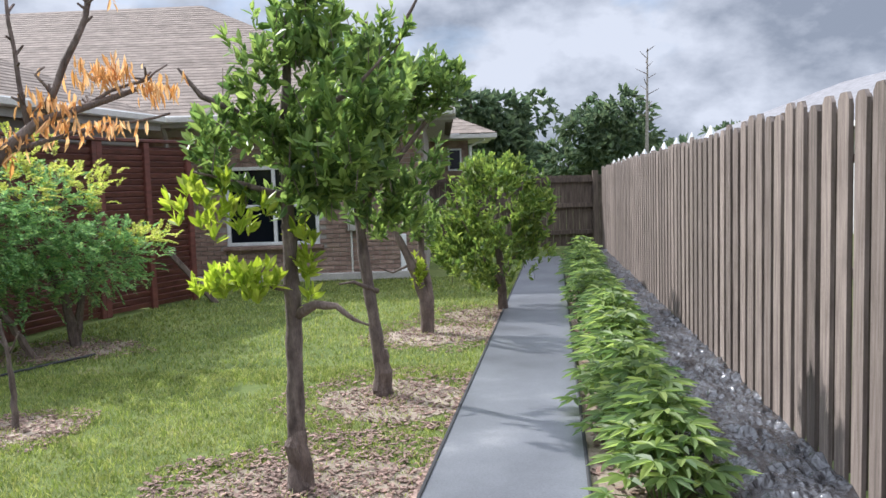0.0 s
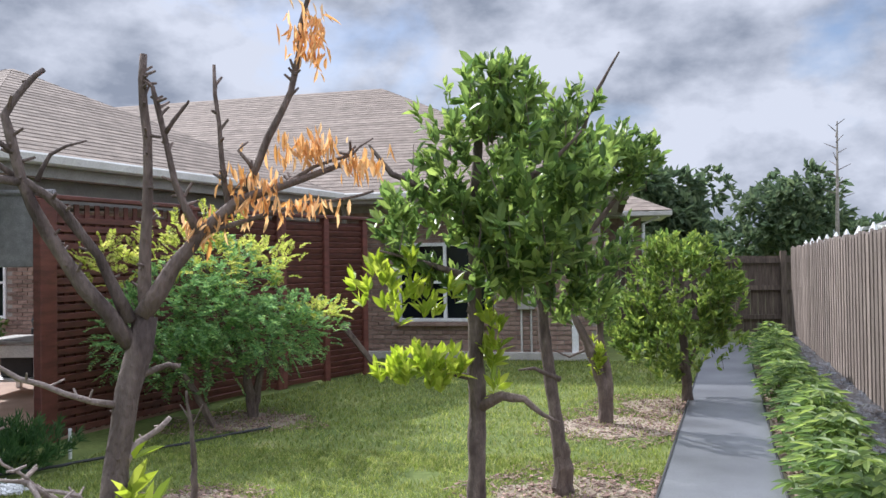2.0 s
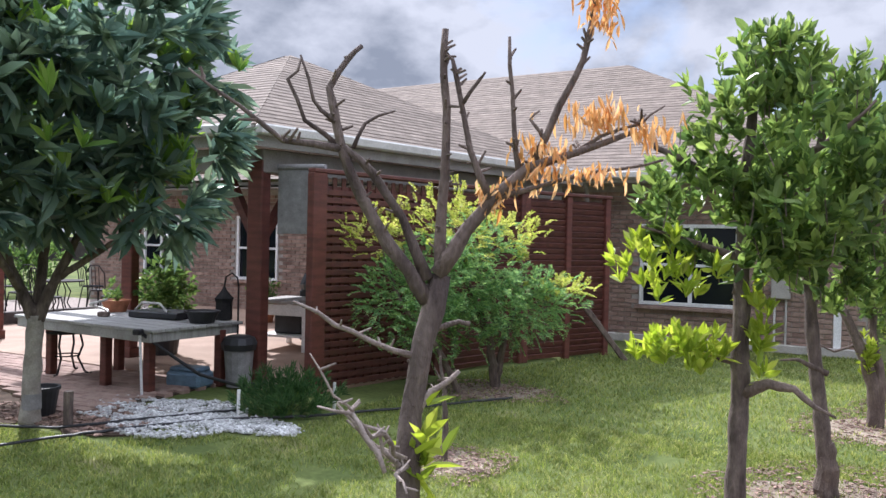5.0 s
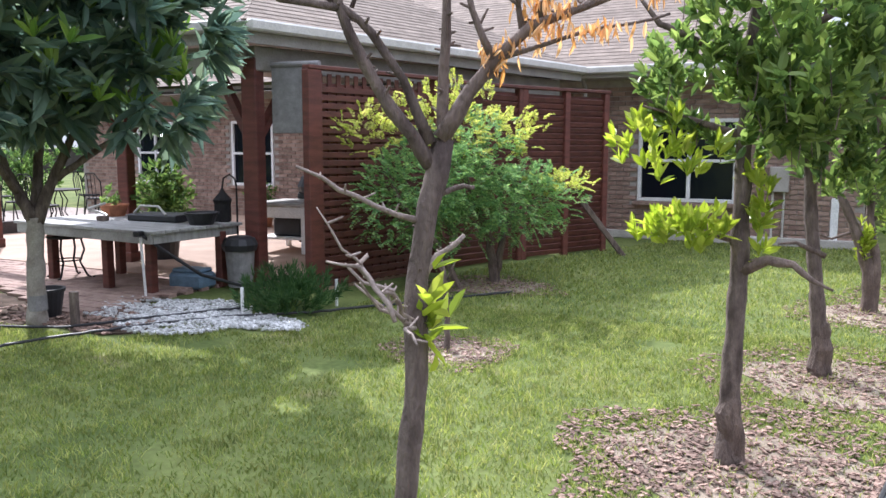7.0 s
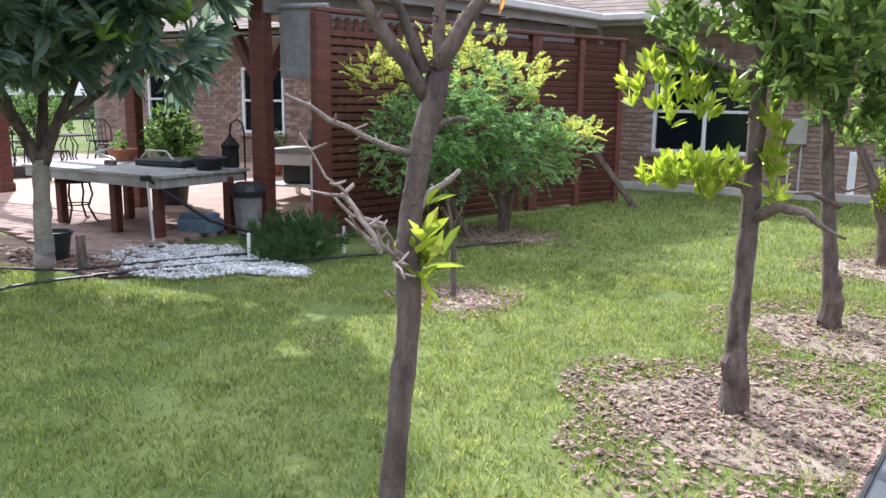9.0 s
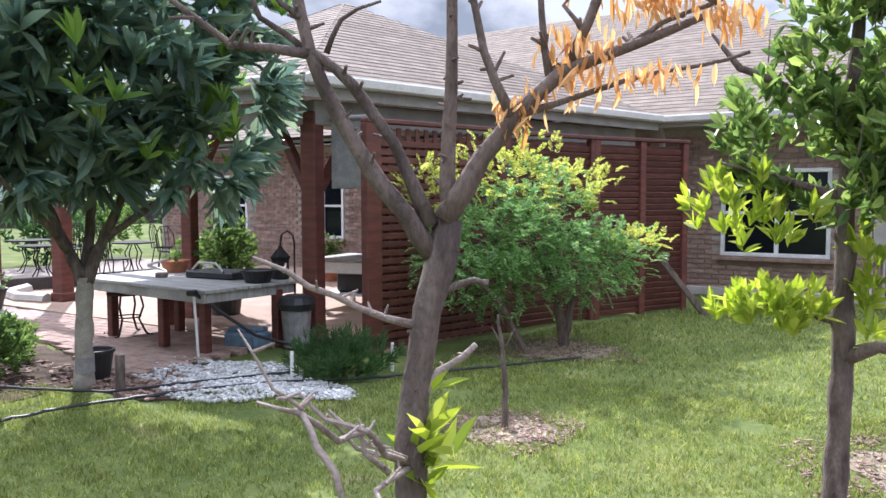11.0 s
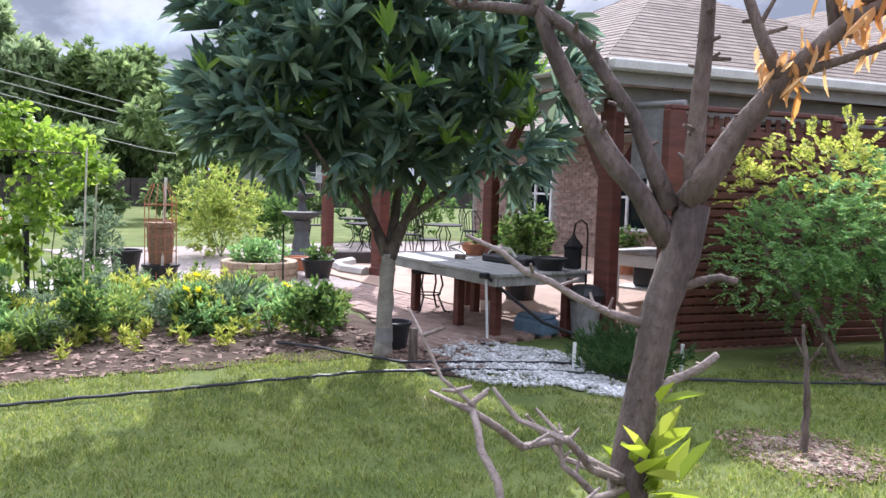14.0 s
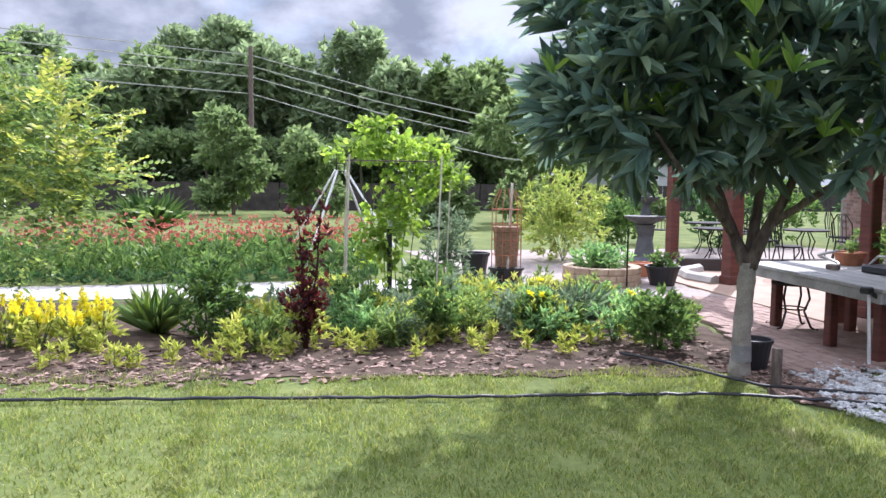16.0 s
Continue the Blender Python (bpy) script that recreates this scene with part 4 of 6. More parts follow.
T_R6 = [(-1.02, 1.90, 1.60), (-0.94, 1.93, 1.625), (-0.85, 1.96, 1.655), (-0.75, 1.99, 1.67), (-0.67, 2.02, 1.69)]
T_LOW = [(-1.17, 1.82, 1.23), (-1.25, 1.74, 1.27), (-1.30, 1.68, 1.31), (-1.37, 1.61, 1.36)]
T_STUB = [(-1.17, 1.82, 1.10), (-1.15, 1.83, 1.14), (-1.13, 1.85, 1.16), (-1.09, 1.87, 1.20)]
T_TW = [(-1.15, 1.85, 1.29), (-1.10, 1.87, 1.315), (-1.07, 1.88, 1.31)]
T_W1 = [(-1.165, 1.77, 1.00), (-1.14, 1.68, 1.045), (-1.128, 1.61, 1.10), (-1.085, 1.50, 1.125), (-1.066, 1.402, 1.188), (-1.136, 1.393, 1.195)]
T_W2 = [(-1.066, 1.402, 1.188), (-1.083, 1.377, 1.221), (-1.127, 1.355, 1.297)]
T_W3 = [(-1.066, 1.402, 1.192), (-1.025, 1.39, 1.155), (-0.985, 1.385, 1.10)]
T_W4 = [(-1.17, 1.77, 0.99), (-1.11, 1.66, 1.02), (-1.05, 1.54, 1.05), (-0.99, 1.47, 1.04)]
T_W5 = [(-1.115, 1.64, 1.03), (-1.126, 1.606, 1.07), (-1.128, 1.60, 1.115)]
pt = limb_tree("pruned_tree", (-1.2, 1.70, 0), [
    ("trunk", T_TRUNK, [0.034, 0.0285, 0.027, 0.028, 0.0265, 0.026], None),
    ("limb", T_L1, [0.0192, 0.0163, 0.0141, 0.0118, 0.0104, 0.0081, 0.0067, 0.0052], None),
    ("limb", T_L2, [0.0148, 0.0104, 0.0096, 0.0089, 0.0059, 0.0044, 0.0022], None),
    ("limb", T_M, [0.0163, 0.0118, 0.0104, 0.0096, 0.0081], M_BARK_D),
    ("limb", T_R, [0.0222, 0.0178, 0.0148, 0.0118, 0.0089, 0.0059], M_BARK_D),
    ("limb", T_R2, [0.0104, 0.0074, 0.0059, 0.0044], M_BARK_D),
    ("limb", T_R3, [0.0081, 0.0059, 0.0037], M_BARK_D),
    ("limb", T_R4, [0.0104, 0.0081, 0.0074, 0.0067, 0.0052, 0.0022], M_BARK_D),
    ("limb", T_R5, [0.0067, 0.0044, 0.0037, 0.0022], M_BARK_D),
    ("limb", T_R6, [0.0074, 0.0052, 0.0044, 0.0037, 0.0030], M_BARK_D),
    ("branch", T_LOW, [0.0081, 0.0059, 0.0052, 0.0030], M_TWIG),
    ("branch", T_STUB, [0.0118, 0.0081, 0.0074, 0.0052], M_TWIG),
    ("branch", T_TW, [0.0074, 0.0059, 0.0052], None),
    ("branch", T_W1, [0.0072, 0.0060, 0.0052, 0.0046, 0.0040, 0.0020], M_TWIG),
    ("branch", T_W2, [0.0030, 0.0024, 0.0012], M_TWIG),
    ("branch", T_W3, [0.0040, 0.0046, 0.0042], M_TWIG),
    ("branch", T_W4, [0.0070, 0.0050, 0.0040, 0.0024], M_TWIG),
    ("branch", T_W5, [0.0050, 0.0040, 0.0032], M_TWIG),
    ("branch", [(-1.30, 1.685, 1.70), (-1.36, 1.63, 1.76), (-1.38, 1.60, 1.84), (-1.36, 1.61, 1.89)], [0.0064, 0.0048, 0.0040, 0.0024], None),
    ("branch", [(-1.31, 1.67, 1.76), (-1.35, 1.64, 1.80), (-1.37, 1.62, 1.90)], [0.0056, 0.0040, 0.0024], None),
    ("branch", [(-1.29, 1.70, 1.70), (-1.26, 1.72, 1.76), (-1.21, 1.76, 1.79)], [0.0056, 0.0040, 0.0024], None),
    ("branch", [(-1.10, 1.87, 1.82), (-1.06, 1.885, 1.87), (-1.05, 1.89, 1.89)], [0.0048, 0.0040, 0.0024], M_BARK_D),
    ("branch", [(-0.92, 1.935, 1.73), (-0.945, 1.92, 1.78), (-0.93, 1.93, 1.80)], [0.0048, 0.0032, 0.0024], M_BARK_D),
], M_BARK, "grey-barked pruned tree with bare stubs and dry orange leaves")
rs = random.Random(11)
for pts, n in ((T_L1, 22), (T_L2, 18), (T_M, 26), (T_R, 16), (T_R2, 12), (T_R3, 12), (T_R4, 10), (T_TRUNK[3:], 8), (T_R5, 6)):
    stubs(pt, pts, n, rs, 0.028, 0.0045)
for pts, n in ((T_LOW, 9), (T_STUB, 6), (T_W1, 9), (T_W2, 3), (T_W4, 5), (T_W5, 3)):
    stubs(pt, pts, n, rs, 0.024, 0.0032, M_TWIG)
for k, q in enumerate((((-1.15, 1.73, 1.02), (-1.19, 1.66, 1.05), (-1.20, 1.60, 1.12)), ((-1.16, 1.76, 1.01), (-1.21, 1.72, 1.04), (-1.27, 1.68, 1.10)), ((-1.11, 1.58, 1.115), (-1.16, 1.55, 1.13), (-1.19, 1.53, 1.17)))):
    part("twig", tube(bmesh.new(), q, [0.0050, 0.0040, 0.0025], 6, 0.004, k), M_TWIG, pt)
rng = np.random.default_rng(21)
po, wa = [], []
for c, r, n in (((-0.80, 1.97, 2.05), (0.06, 0.05, 0.12), 60), ((-0.93, 1.93, 1.70), (0.10, 0.05, 0.08), 55), ((-0.80, 1.96, 1.80), (0.10, 0.05, 0.05), 55),
                ((-0.70, 2.0, 1.76), (0.07, 0.05, 0.04), 26), ((-1.02, 1.90, 1.62), (0.06, 0.04, 0.05), 26), ((-0.82, 1.96, 1.67), (0.14, 0.04, 0.02), 26), ((-0.76, 1.98, 2.2), (0.03, 0.03, 0.06), 20)):
    n = int(n * 1.9)
    p = np.array(c) + rng.normal(0, 0.38, (n, 3)) * np.array(r)
    po.append(p)
    wa.append(np.array([0, 0, -1.0]) + rng.normal(0, 0.32, (n, 3)))
po, wa = np.concatenate(po), np.concatenate(wa)
v, f = leaf_mesh(po, wa, rng.uniform(0.022, 0.050, len(po)), rng.uniform(0.006, 0.012, len(po)), rng, 0.25)
link_mesh("dry_leaves", v, f, M_ORANGE, pt, "hanging dry orange leaves")
p = np.array([(-1.145, 1.80, 0.99)]) + rng.normal(0, 0.018, (16, 3)) * np.array([1, 1, 2.2])
v, f = whorls(p, np.tile([0.3, -0.2, 0.7], (16, 1)), 2, 0.075, 0.028, rng, 0.55)
link_mesh("sprout", v, f, M_CITRUS_Y, pt, "bright young green sprout")


def citrus(name, at, limbs, lobes, n, label, seed, young=(), leaf=0.070, mat=None):
    t = limb_tree(name, at, limbs, M_BARK, label)
    rng = np.random.default_rng(seed)
    pos, d = lobes_points(lobes, n, rng, 0.6)
    keep = np.array([noise.noise((p[0] * 3.4, p[1] * 3.4, p[2] * 3.4 + seed)) > -0.09 for p in pos])
    pos, d = pos[keep], d[keep]
    ax = d * 0.55 + np.array([0, 0, 0.9])
    v, f = whorls(pos, ax, 11, leaf, leaf * 0.44, rng, 0.6, leaf * 1.5, 0.15)
    link_mesh("crown", v, f, mat or M_CITRUS, t)
    bm = bmesh.new()
    for q in pos[::5]:
        b = Vector(q)
        tube(bm, [b - Vector((rng.normal(0, 0.02), rng.normal(0, 0.02), leaf * 1.6)), b + Vector((0, 0, 0.01))], [0.003, 0.002], 4)
    tagged(part("twigs", bm, M_BARK_D, t), kind="stuff")
    for lobe, k in young:
        pos, d = lobes_points([lobe], k, rng, 0.9)
        v, f = whorls(pos, d * 0.4 + np.array([0, 0, 1.0]), 7, leaf * 1.05, leaf * 0.42, rng, 0.5, leaf * 0.7, 0.12)
        link_mesh("young_leaves", v, f, M_CITRUS_Y, t, "bright yellow-green young leaves")
    return t


A0 = (-0.74, 3.85)
citrus("citrus_tree", (*A0, 0), [
    ("trunk", [(-0.74, 3.85, -0.02), (-0.75, 3.85, 0.10), (-0.745, 3.85, 0.5), (-0.735, 3.85, 0.95), (-0.74, 3.86, 1.4), (-0.73, 3.87, 1.9), (-0.70, 3.88, 2.3)], [0.066, 0.046, 0.040, 0.038, 0.033, 0.026, 0.012], None),
    ("limb", [(-0.73, 3.85, 0.87), (-0.62, 3.82, 0.93), (-0.52, 3.80, 0.92), (-0.44, 3.78, 0.86), (-0.36, 3.76, 0.83)], [0.030, 0.022, 0.016, 0.010, 0.005], M_BARK_D),
    ("limb", [(-0.74, 3.86, 1.0), (-0.86, 3.80, 1.03), (-0.98, 3.76, 1.06)], [0.016, 0.010, 0.005], M_BARK_D),
    ("limb", [(-0.74, 3.86, 1.45), (-0.95, 3.80, 1.52), (-1.15, 3.74, 1.58)], [0.018, 0.012, 0.005], M_BARK_D),
    ("limb", [(-0.735, 3.87, 1.75), (-0.92, 3.78, 1.84), (-1.08, 3.72, 1.92), (-1.18, 3.70, 2.05)], [0.022, 0.016, 0.013, 0.006], M_BARK_D),
    ("limb", [(-0.73, 3.87, 1.7), (-0.55, 3.82, 1.85), (-0.38, 3.78, 1.95), (-0.25, 3.74, 2.08)], [0.022, 0.016, 0.011, 0.005], M_BARK_D),
    ("limb", [(-0.73, 3.87, 1.6), (-0.60, 3.98, 1.7), (-0.42, 4.1, 1.8)], [0.020, 0.014, 0.006], M_BARK_D),
], [(-0.72, 3.88, 2.05, 0.36, 0.36, 0.34), (-0.92, 3.82, 1.72, 0.30, 0.30, 0.22), (-0.50, 3.86, 1.75, 0.32, 0.32, 0.28), (-0.72, 3.90, 1.52, 0.30, 0.28, 0.14), (-0.30, 3.80, 1.95, 0.20, 0.22, 0.22), (-0.62, 3.9, 2.3, 0.20, 0.2, 0.18)],
    680, "citrus tree with slender grey trunk and bushy green crown", 31,
    young=(((-1.05, 3.76, 1.42, 0.25, 0.16, 0.14), 34), ((-0.98, 3.76, 1.07, 0.25, 0.14, 0.09), 44), ((-0.66, 3.85, 1.18, 0.08, 0.08, 0.25), 16)))
B0 = (-0.45, 5.55)
citrus("citrus_tree", (*B0, 0), [
    ("trunk", [(-0.45, 5.55, -0.02), (-0.45, 5.55, 0.12), (-0.50, 5.55, 0.55), (-0.55, 5.55, 0.95), (-0.58, 5.56, 1.4), (-0.55, 5.56, 2.0), (-0.48, 5.57, 2.6)], [0.072, 0.050, 0.041, 0.038, 0.034, 0.026, 0.012], None),
    ("limb", [(-0.57, 5.55, 1.35), (-0.3, 5.5, 1.65), (-0.05, 5.45, 1.95), (0.12, 5.4, 2.3)], [0.028, 0.02, 0.014, 0.006], M_BARK_D),
    ("limb", [(-0.56, 5.56, 1.8), (-0.35, 5.55, 2.2), (-0.2, 5.5, 2.6), (-0.05, 5.5, 2.85)], [0.026, 0.018, 0.012, 0.006], M_BARK_D),
    ("limb", [(-0.57, 5.55, 1.5), (-0.85, 5.5, 1.75), (-1.0, 5.45, 2.0)], [0.024, 0.016, 0.006], M_BARK_D),
    ("limb", [(-0.46, 5.55, 0.75), (-0.62, 5.48, 0.83), (-0.72, 5.45, 0.82)], [0.02, 0.012, 0.005], M_BARK_D),
], [(-0.50, 5.55, 2.10, 0.46, 0.45, 0.38), (-0.27, 5.5, 1.72, 0.36, 0.38, 0.34), (-0.72, 5.5, 1.65, 0.34, 0.35, 0.30), (-0.10, 5.45, 2.15, 0.30, 0.32, 0.24), (-0.40, 5.55, 2.52, 0.24, 0.26, 0.26), (-0.42, 5.6, 1.35, 0.34, 0.34, 0.20)],
    760, "taller citrus tree with leafy green crown in a mulch ring", 37, leaf=0.074)
citrus("citrus_tree", (-0.18, 7.88, 0), [
    ("trunk", [(-0.18, 7.88, -0.02), (-0.20, 7.88, 0.35), (-0.32, 7.86, 0.7), (-0.45, 7.85, 1.0), (-0.55, 7.85, 1.3)], [0.06, 0.05, 0.042, 0.03, 0.01], M_BARK_D),
    ("trunk", [(-0.16, 7.88, -0.02), (-0.15, 7.9, 0.4), (-0.22, 7.95, 0.8), (-0.2, 8.0, 1.3), (-0.15, 8.0, 1.7)], [0.05, 0.045, 0.035, 0.025, 0.01], M_BARK_D),
    ("limb", [(-0.32, 7.86, 0.7), (-0.5, 7.85, 0.62), (-0.68, 7.8, 0.7)], [0.015, 0.01, 0.004], M_BARK_D),
], [(-0.42, 7.92, 1.40, 0.36, 0.34, 0.34), (-0.22, 7.95, 1.15, 0.26, 0.28, 0.24)],
    150, "small forked citrus tree with sparse leaves", 41, young=(((-0.25, 7.85, 0.62, 0.06, 0.05, 0.22), 22),))
citrus("orange_tree", (0.67, 9.1, 0), [
    ("trunk", [(0.67, 9.1, -0.02), (0.66, 9.1, 0.3), (0.62, 9.1, 0.9), (0.64, 9.1, 1.5)], [0.06, 0.05, 0.035, 0.012], M_BARK_D),
    ("limb", [(0.66, 9.1, 0.3), (0.4, 9.0, 0.7), (0.2, 8.9, 1.1)], [0.03, 0.02, 0.006], M_BARK_D),
    ("limb", [(0.66, 9.1, 0.35), (0.9, 9.1, 0.8), (1.05, 9.1, 1.2)], [0.03, 0.02, 0.006], M_BARK_D),
], [(0.62, 9.1, 1.25, 0.68, 0.62, 0.55), (0.55, 9.05, 0.72, 0.72, 0.65, 0.42), (0.66, 9.1, 1.6, 0.45, 0.42, 0.28), (0.1, 9.0, 0.85, 0.30, 0.3, 0.3), (1.0, 9.1, 1.1, 0.36, 0.34, 0.34)],
    1150, "dense round bushy orange tree with leaves to the ground", 43, leaf=0.075, mat=foliage("orange_tree_leaf", (0.075, 0.125, 0.035), (0.145, 0.205, 0.05), (0.29, 0.345, 0.09), 0.45, 0.42))

for x, y, r, s in ((-0.742, 3.85, 0.056, 5), (-0.452, 5.55, 0.062, 6)):
    t = [o for o in bpy.data.objects if o.name.startswith("citrus_tree") and abs(o.location.y - y) < 0.05][0]
    part("loose_bark", tube(bmesh.new(), [(x, y, 0.0), (x + 0.004, y, 0.12), (x, y, 0.24), (x - 0.006, y, 0.33)], [r * 1.15, r, r * 0.92, r * 0.7], 9, 0.012, s), M_BARK_D, t, "dark flaking bark at the foot")

# loquat with broad dark leaves
lq = limb_tree("loquat_tree", (-6.0, 4.22, 0), [
    ("trunk", [(-6.0, 4.22, -0.02), (-5.99, 4.22, 0.3), (-5.97, 4.23, 0.85)], [0.080, 0.065, 0.060], M_PALE_TRUNK),
    ("limb", [(-5.97, 4.23, 0.82), (-6.08, 4.15, 1.1), (-6.2, 4.05, 1.5), (-6.3, 3.95, 2.1)], [0.055, 0.038, 0.028, 0.012], M_BARK),
    ("limb", [(-5.97, 4.24, 0.82), (-5.88, 4.32, 1.1), (-5.75, 4.45, 1.5), (-5.6, 4.6, 2.2)], [0.055, 0.038, 0.028, 0.012], M_BARK),
    ("limb", [(-5.98, 4.25, 0.85), (-6.05, 4.35, 1.3), (-6.1, 4.45, 1.9), (-6.1, 4.5, 2.8)], [0.048, 0.036, 0.026, 0.012], M_BARK),
    ("limb", [(-6.05, 4.15, 1.05), (-5.85, 3.85, 1.30), (-5.7, 3.55, 1.5), (-5.6, 3.3, 1.75)], [0.03, 0.024, 0.018, 0.008], M_BARK),
    ("limb", [(-5.85, 4.35, 1.15), (-5.5, 4.6, 1.45), (-5.2, 4.9, 1.7)], [0.03, 0.02, 0.008], M_BARK),
    ("limb", [(-6.1, 4.1, 1.2), (-6.5, 4.2, 1.6), (-6.9, 4.3, 2.0)], [0.03, 0.02, 0.008], M_BARK),
], M_BARK, "loquat tree with pale trunk and large dark leaves")
rng = np.random.default_rng(55)
LOQ = [(-5.95, 4.2, 2.45, 1.25, 1.25, 0.75), (-5.75, 3.5, 2.0, 0.75, 0.70, 0.55), (-5.55, 4.8, 2.05, 0.80, 0.75, 0.62), (-6.6, 4.2, 2.05, 0.85, 0.85, 0.6), (-5.5, 4.3, 2.9, 0.9, 0.95, 0.55), (-5.2, 4.6, 1.75, 0.50, 0.50, 0.32), (-5.9, 3.6, 2.7, 0.7, 0.75, 0.6), (-5.7, 4.1, 1.75, 0.6, 0.6, 0.25), (-5.15, 4.95, 2.35, 0.45, 0.5, 0.35), (-6.0, 3.15, 2.0, 0.45, 0.35, 0.35), (-5.2, 5.0, 2.85, 0.4, 0.45, 0.3), (-6.2, 3.0, 1.95, 0.40, 0.30, 0.30), (-6.1, 3.05, 2.5, 0.5, 0.4, 0.5), (-5.3, 4.7, 3.2, 0.5, 0.55, 0.35)]
pos, d = lobes_points(LOQ, 860, rng, 0.5)
keep = np.array([noise.noise((p[0] * 2.6, p[1] * 2.6, p[2] * 2.6)) > -0.20 for p in pos])
pos, d = pos[keep], d[keep]
v, f = whorls(pos, d * 0.9 + np.array([0, 0, 0.35]), 12, 0.245, 0.066, rng, 0.55, 0.04, 0.28)
link_mesh("crown", v, f, M_LOQUAT, lq)
pos, d = lobes_points(LOQ, 330, rng, 0.06)
pos = pos[pos[:, 2] > 1.6][:120]
v, f = whorls(pos, np.tile([0.1, -0.1, 1.0], (len(pos), 1)), 6, 0.19, 0.05, rng, 0.42, 0.02, 0.15)
link_mesh("young_leaves", v, f, M_LOQUAT_Y, lq, "pale green young leaf rosettes")
bm = bmesh.new()
tube(bm, [(-5.985, 4.22, 0.12), (-5.985, 4.22, 0.24)], [0.074, 0.070], 12)
part("trunk_band", bm, M_GREY, lq, "pale band round the trunk")


# ---- feathery shrub by the screens ----
def feathery(name, at, stems, lobes, n, label, seed, mat, ymat=None, yl=(), leaf=0.048, frond=0.14):
    t = thing(name, at, label, "shrub")
    for k, (pts, r) in enumerate(stems):
        part("stem", tube(bmesh.new(), pts, r, 7, 0.008, k), M_BARK_D, t)
    rng = np.random.default_rng(seed)

    def fronds(lobes, n, mat, nm, up):
        pos, d = lobes_points(lobes, n, rng, 0.7)
        keep = np.array([noise.noise((q[0] * 3.0, q[1] * 3.0, q[2] * 3.0 + seed)) > -0.27 for q in pos])
        pos, d = pos[keep], d[keep]
        ax = unit(d * 0.7 + np.array([0, 0, up]) + rng.normal(0, 0.35, (len(pos), 3)))
        k = 14
        p = np.repeat(pos, k, 0)
        a = np.repeat(ax, k, 0)
        u = np.tile(np.linspace(0, 1, k), len(pos))
        side = unit(np.cross(a, np.tile([0.1, 0.2, 1.0], (len(p), 1))))
        sgn = np.tile([1, -1], len(p) // 2)[:, None]
        p = p + a * (u * frond)[:, None] - np.array([0, 0, 1.0]) * (u ** 2 * frond * 0.35)[:, None]
        v, f = leaf_mesh(p, side * sgn + a * 0.7 + rng.normal(0, 0.15, p.shape), leaf * (1 - 0.35 * u), leaf * 0.42, rng, 0.1)
        link_mesh(nm, v, f, mat, t)
    fronds(lobes, n, mat, "crown", 0.35)
    if ymat:
        fronds(yl, int(n * 0.22), ymat, "young_growth", 0.9)
    return t


feathery("feathery_shrub", (-3.6, 7.7, 0), [
    ([(-3.6, 7.7, -0.02), (-3.65, 7.65, 0.5), (-3.85, 7.5, 1.1), (-4.0, 7.4, 1.7)], [0.05, 0.04, 0.025, 0.008]),
    ([(-3.6, 7.7, -0.02), (-3.55, 7.8, 0.5), (-3.4, 8.0, 1.2)], [0.045, 0.035, 0.01]),
    ([(-3.75, 7.2, -0.02), (-3.85, 7.0, 0.4), (-4.15, 6.7, 0.9), (-4.3, 6.6, 1.4)], [0.035, 0.03, 0.02, 0.006])],
    [(-3.70, 7.55, 1.05, 0.62, 0.62, 0.42), (-4.0, 7.05, 1.12, 0.55, 0.55, 0.42), (-3.5, 7.8, 0.80, 0.55, 0.55, 0.34), (-3.95, 7.2, 0.65, 0.50, 0.50, 0.32), (-3.75, 7.5, 1.45, 0.5, 0.5, 0.34), (-4.2, 6.75, 0.9, 0.42, 0.42, 0.45), (-3.25, 8.0, 0.9, 0.45, 0.45, 0.3)],
    1900, "feathery green shrub with yellow young shoots", 61, M_FERN, M_FERN_Y,
    [(-3.9, 7.25, 1.65, 0.62, 0.62, 0.42), (-4.45, 6.65, 1.55, 0.32, 0.32, 0.26), (-3.05, 8.1, 1.02, 0.42, 0.35, 0.10), (-3.5, 7.8, 1.55, 0.4, 0.4, 0.3)])
feathery("flowering_shrub", (-9.2, -2.5, 0), [
    ([(-9.2, -2.5, -0.02), (-9.1, -2.4, 0.9), (-8.9, -2.2, 1.8), (-8.8, -2.1, 2.6)], [0.06, 0.05, 0.03, 0.01]),
    ([(-9.2, -2.5, -0.02), (-9.3, -2.2, 1.0), (-9.3, -1.8, 1.7)], [0.05, 0.04, 0.012])],
    [(-9.0, -2.2, 1.7, 0.95, 0.95, 0.8), (-8.9, -2.1, 2.3, 0.7, 0.75, 0.5), (-9.1, -2.0, 0.95, 0.85, 0.85, 0.5), (-9.0, -1.35, 1.55, 0.5, 0.5, 0.22), (-9, -1.5, 2.2, 0.4, 0.4, 0.2), (-9.0, -1.0, 1.35, 0.5, 0.5, 0.35), (-9.0, -1.3, 1.9, 0.4, 0.45, 0.25), (-9.0, -0.75, 1.15, 0.35, 0.35, 0.22)],
    640, "tall light green shrub with drooping feathery leaves", 67, M_CASSAVA, M_FERN_Y, [(-9.0, -1.6, 1.7, 0.8, 1.0, 0.7)], 0.095, 0.46)


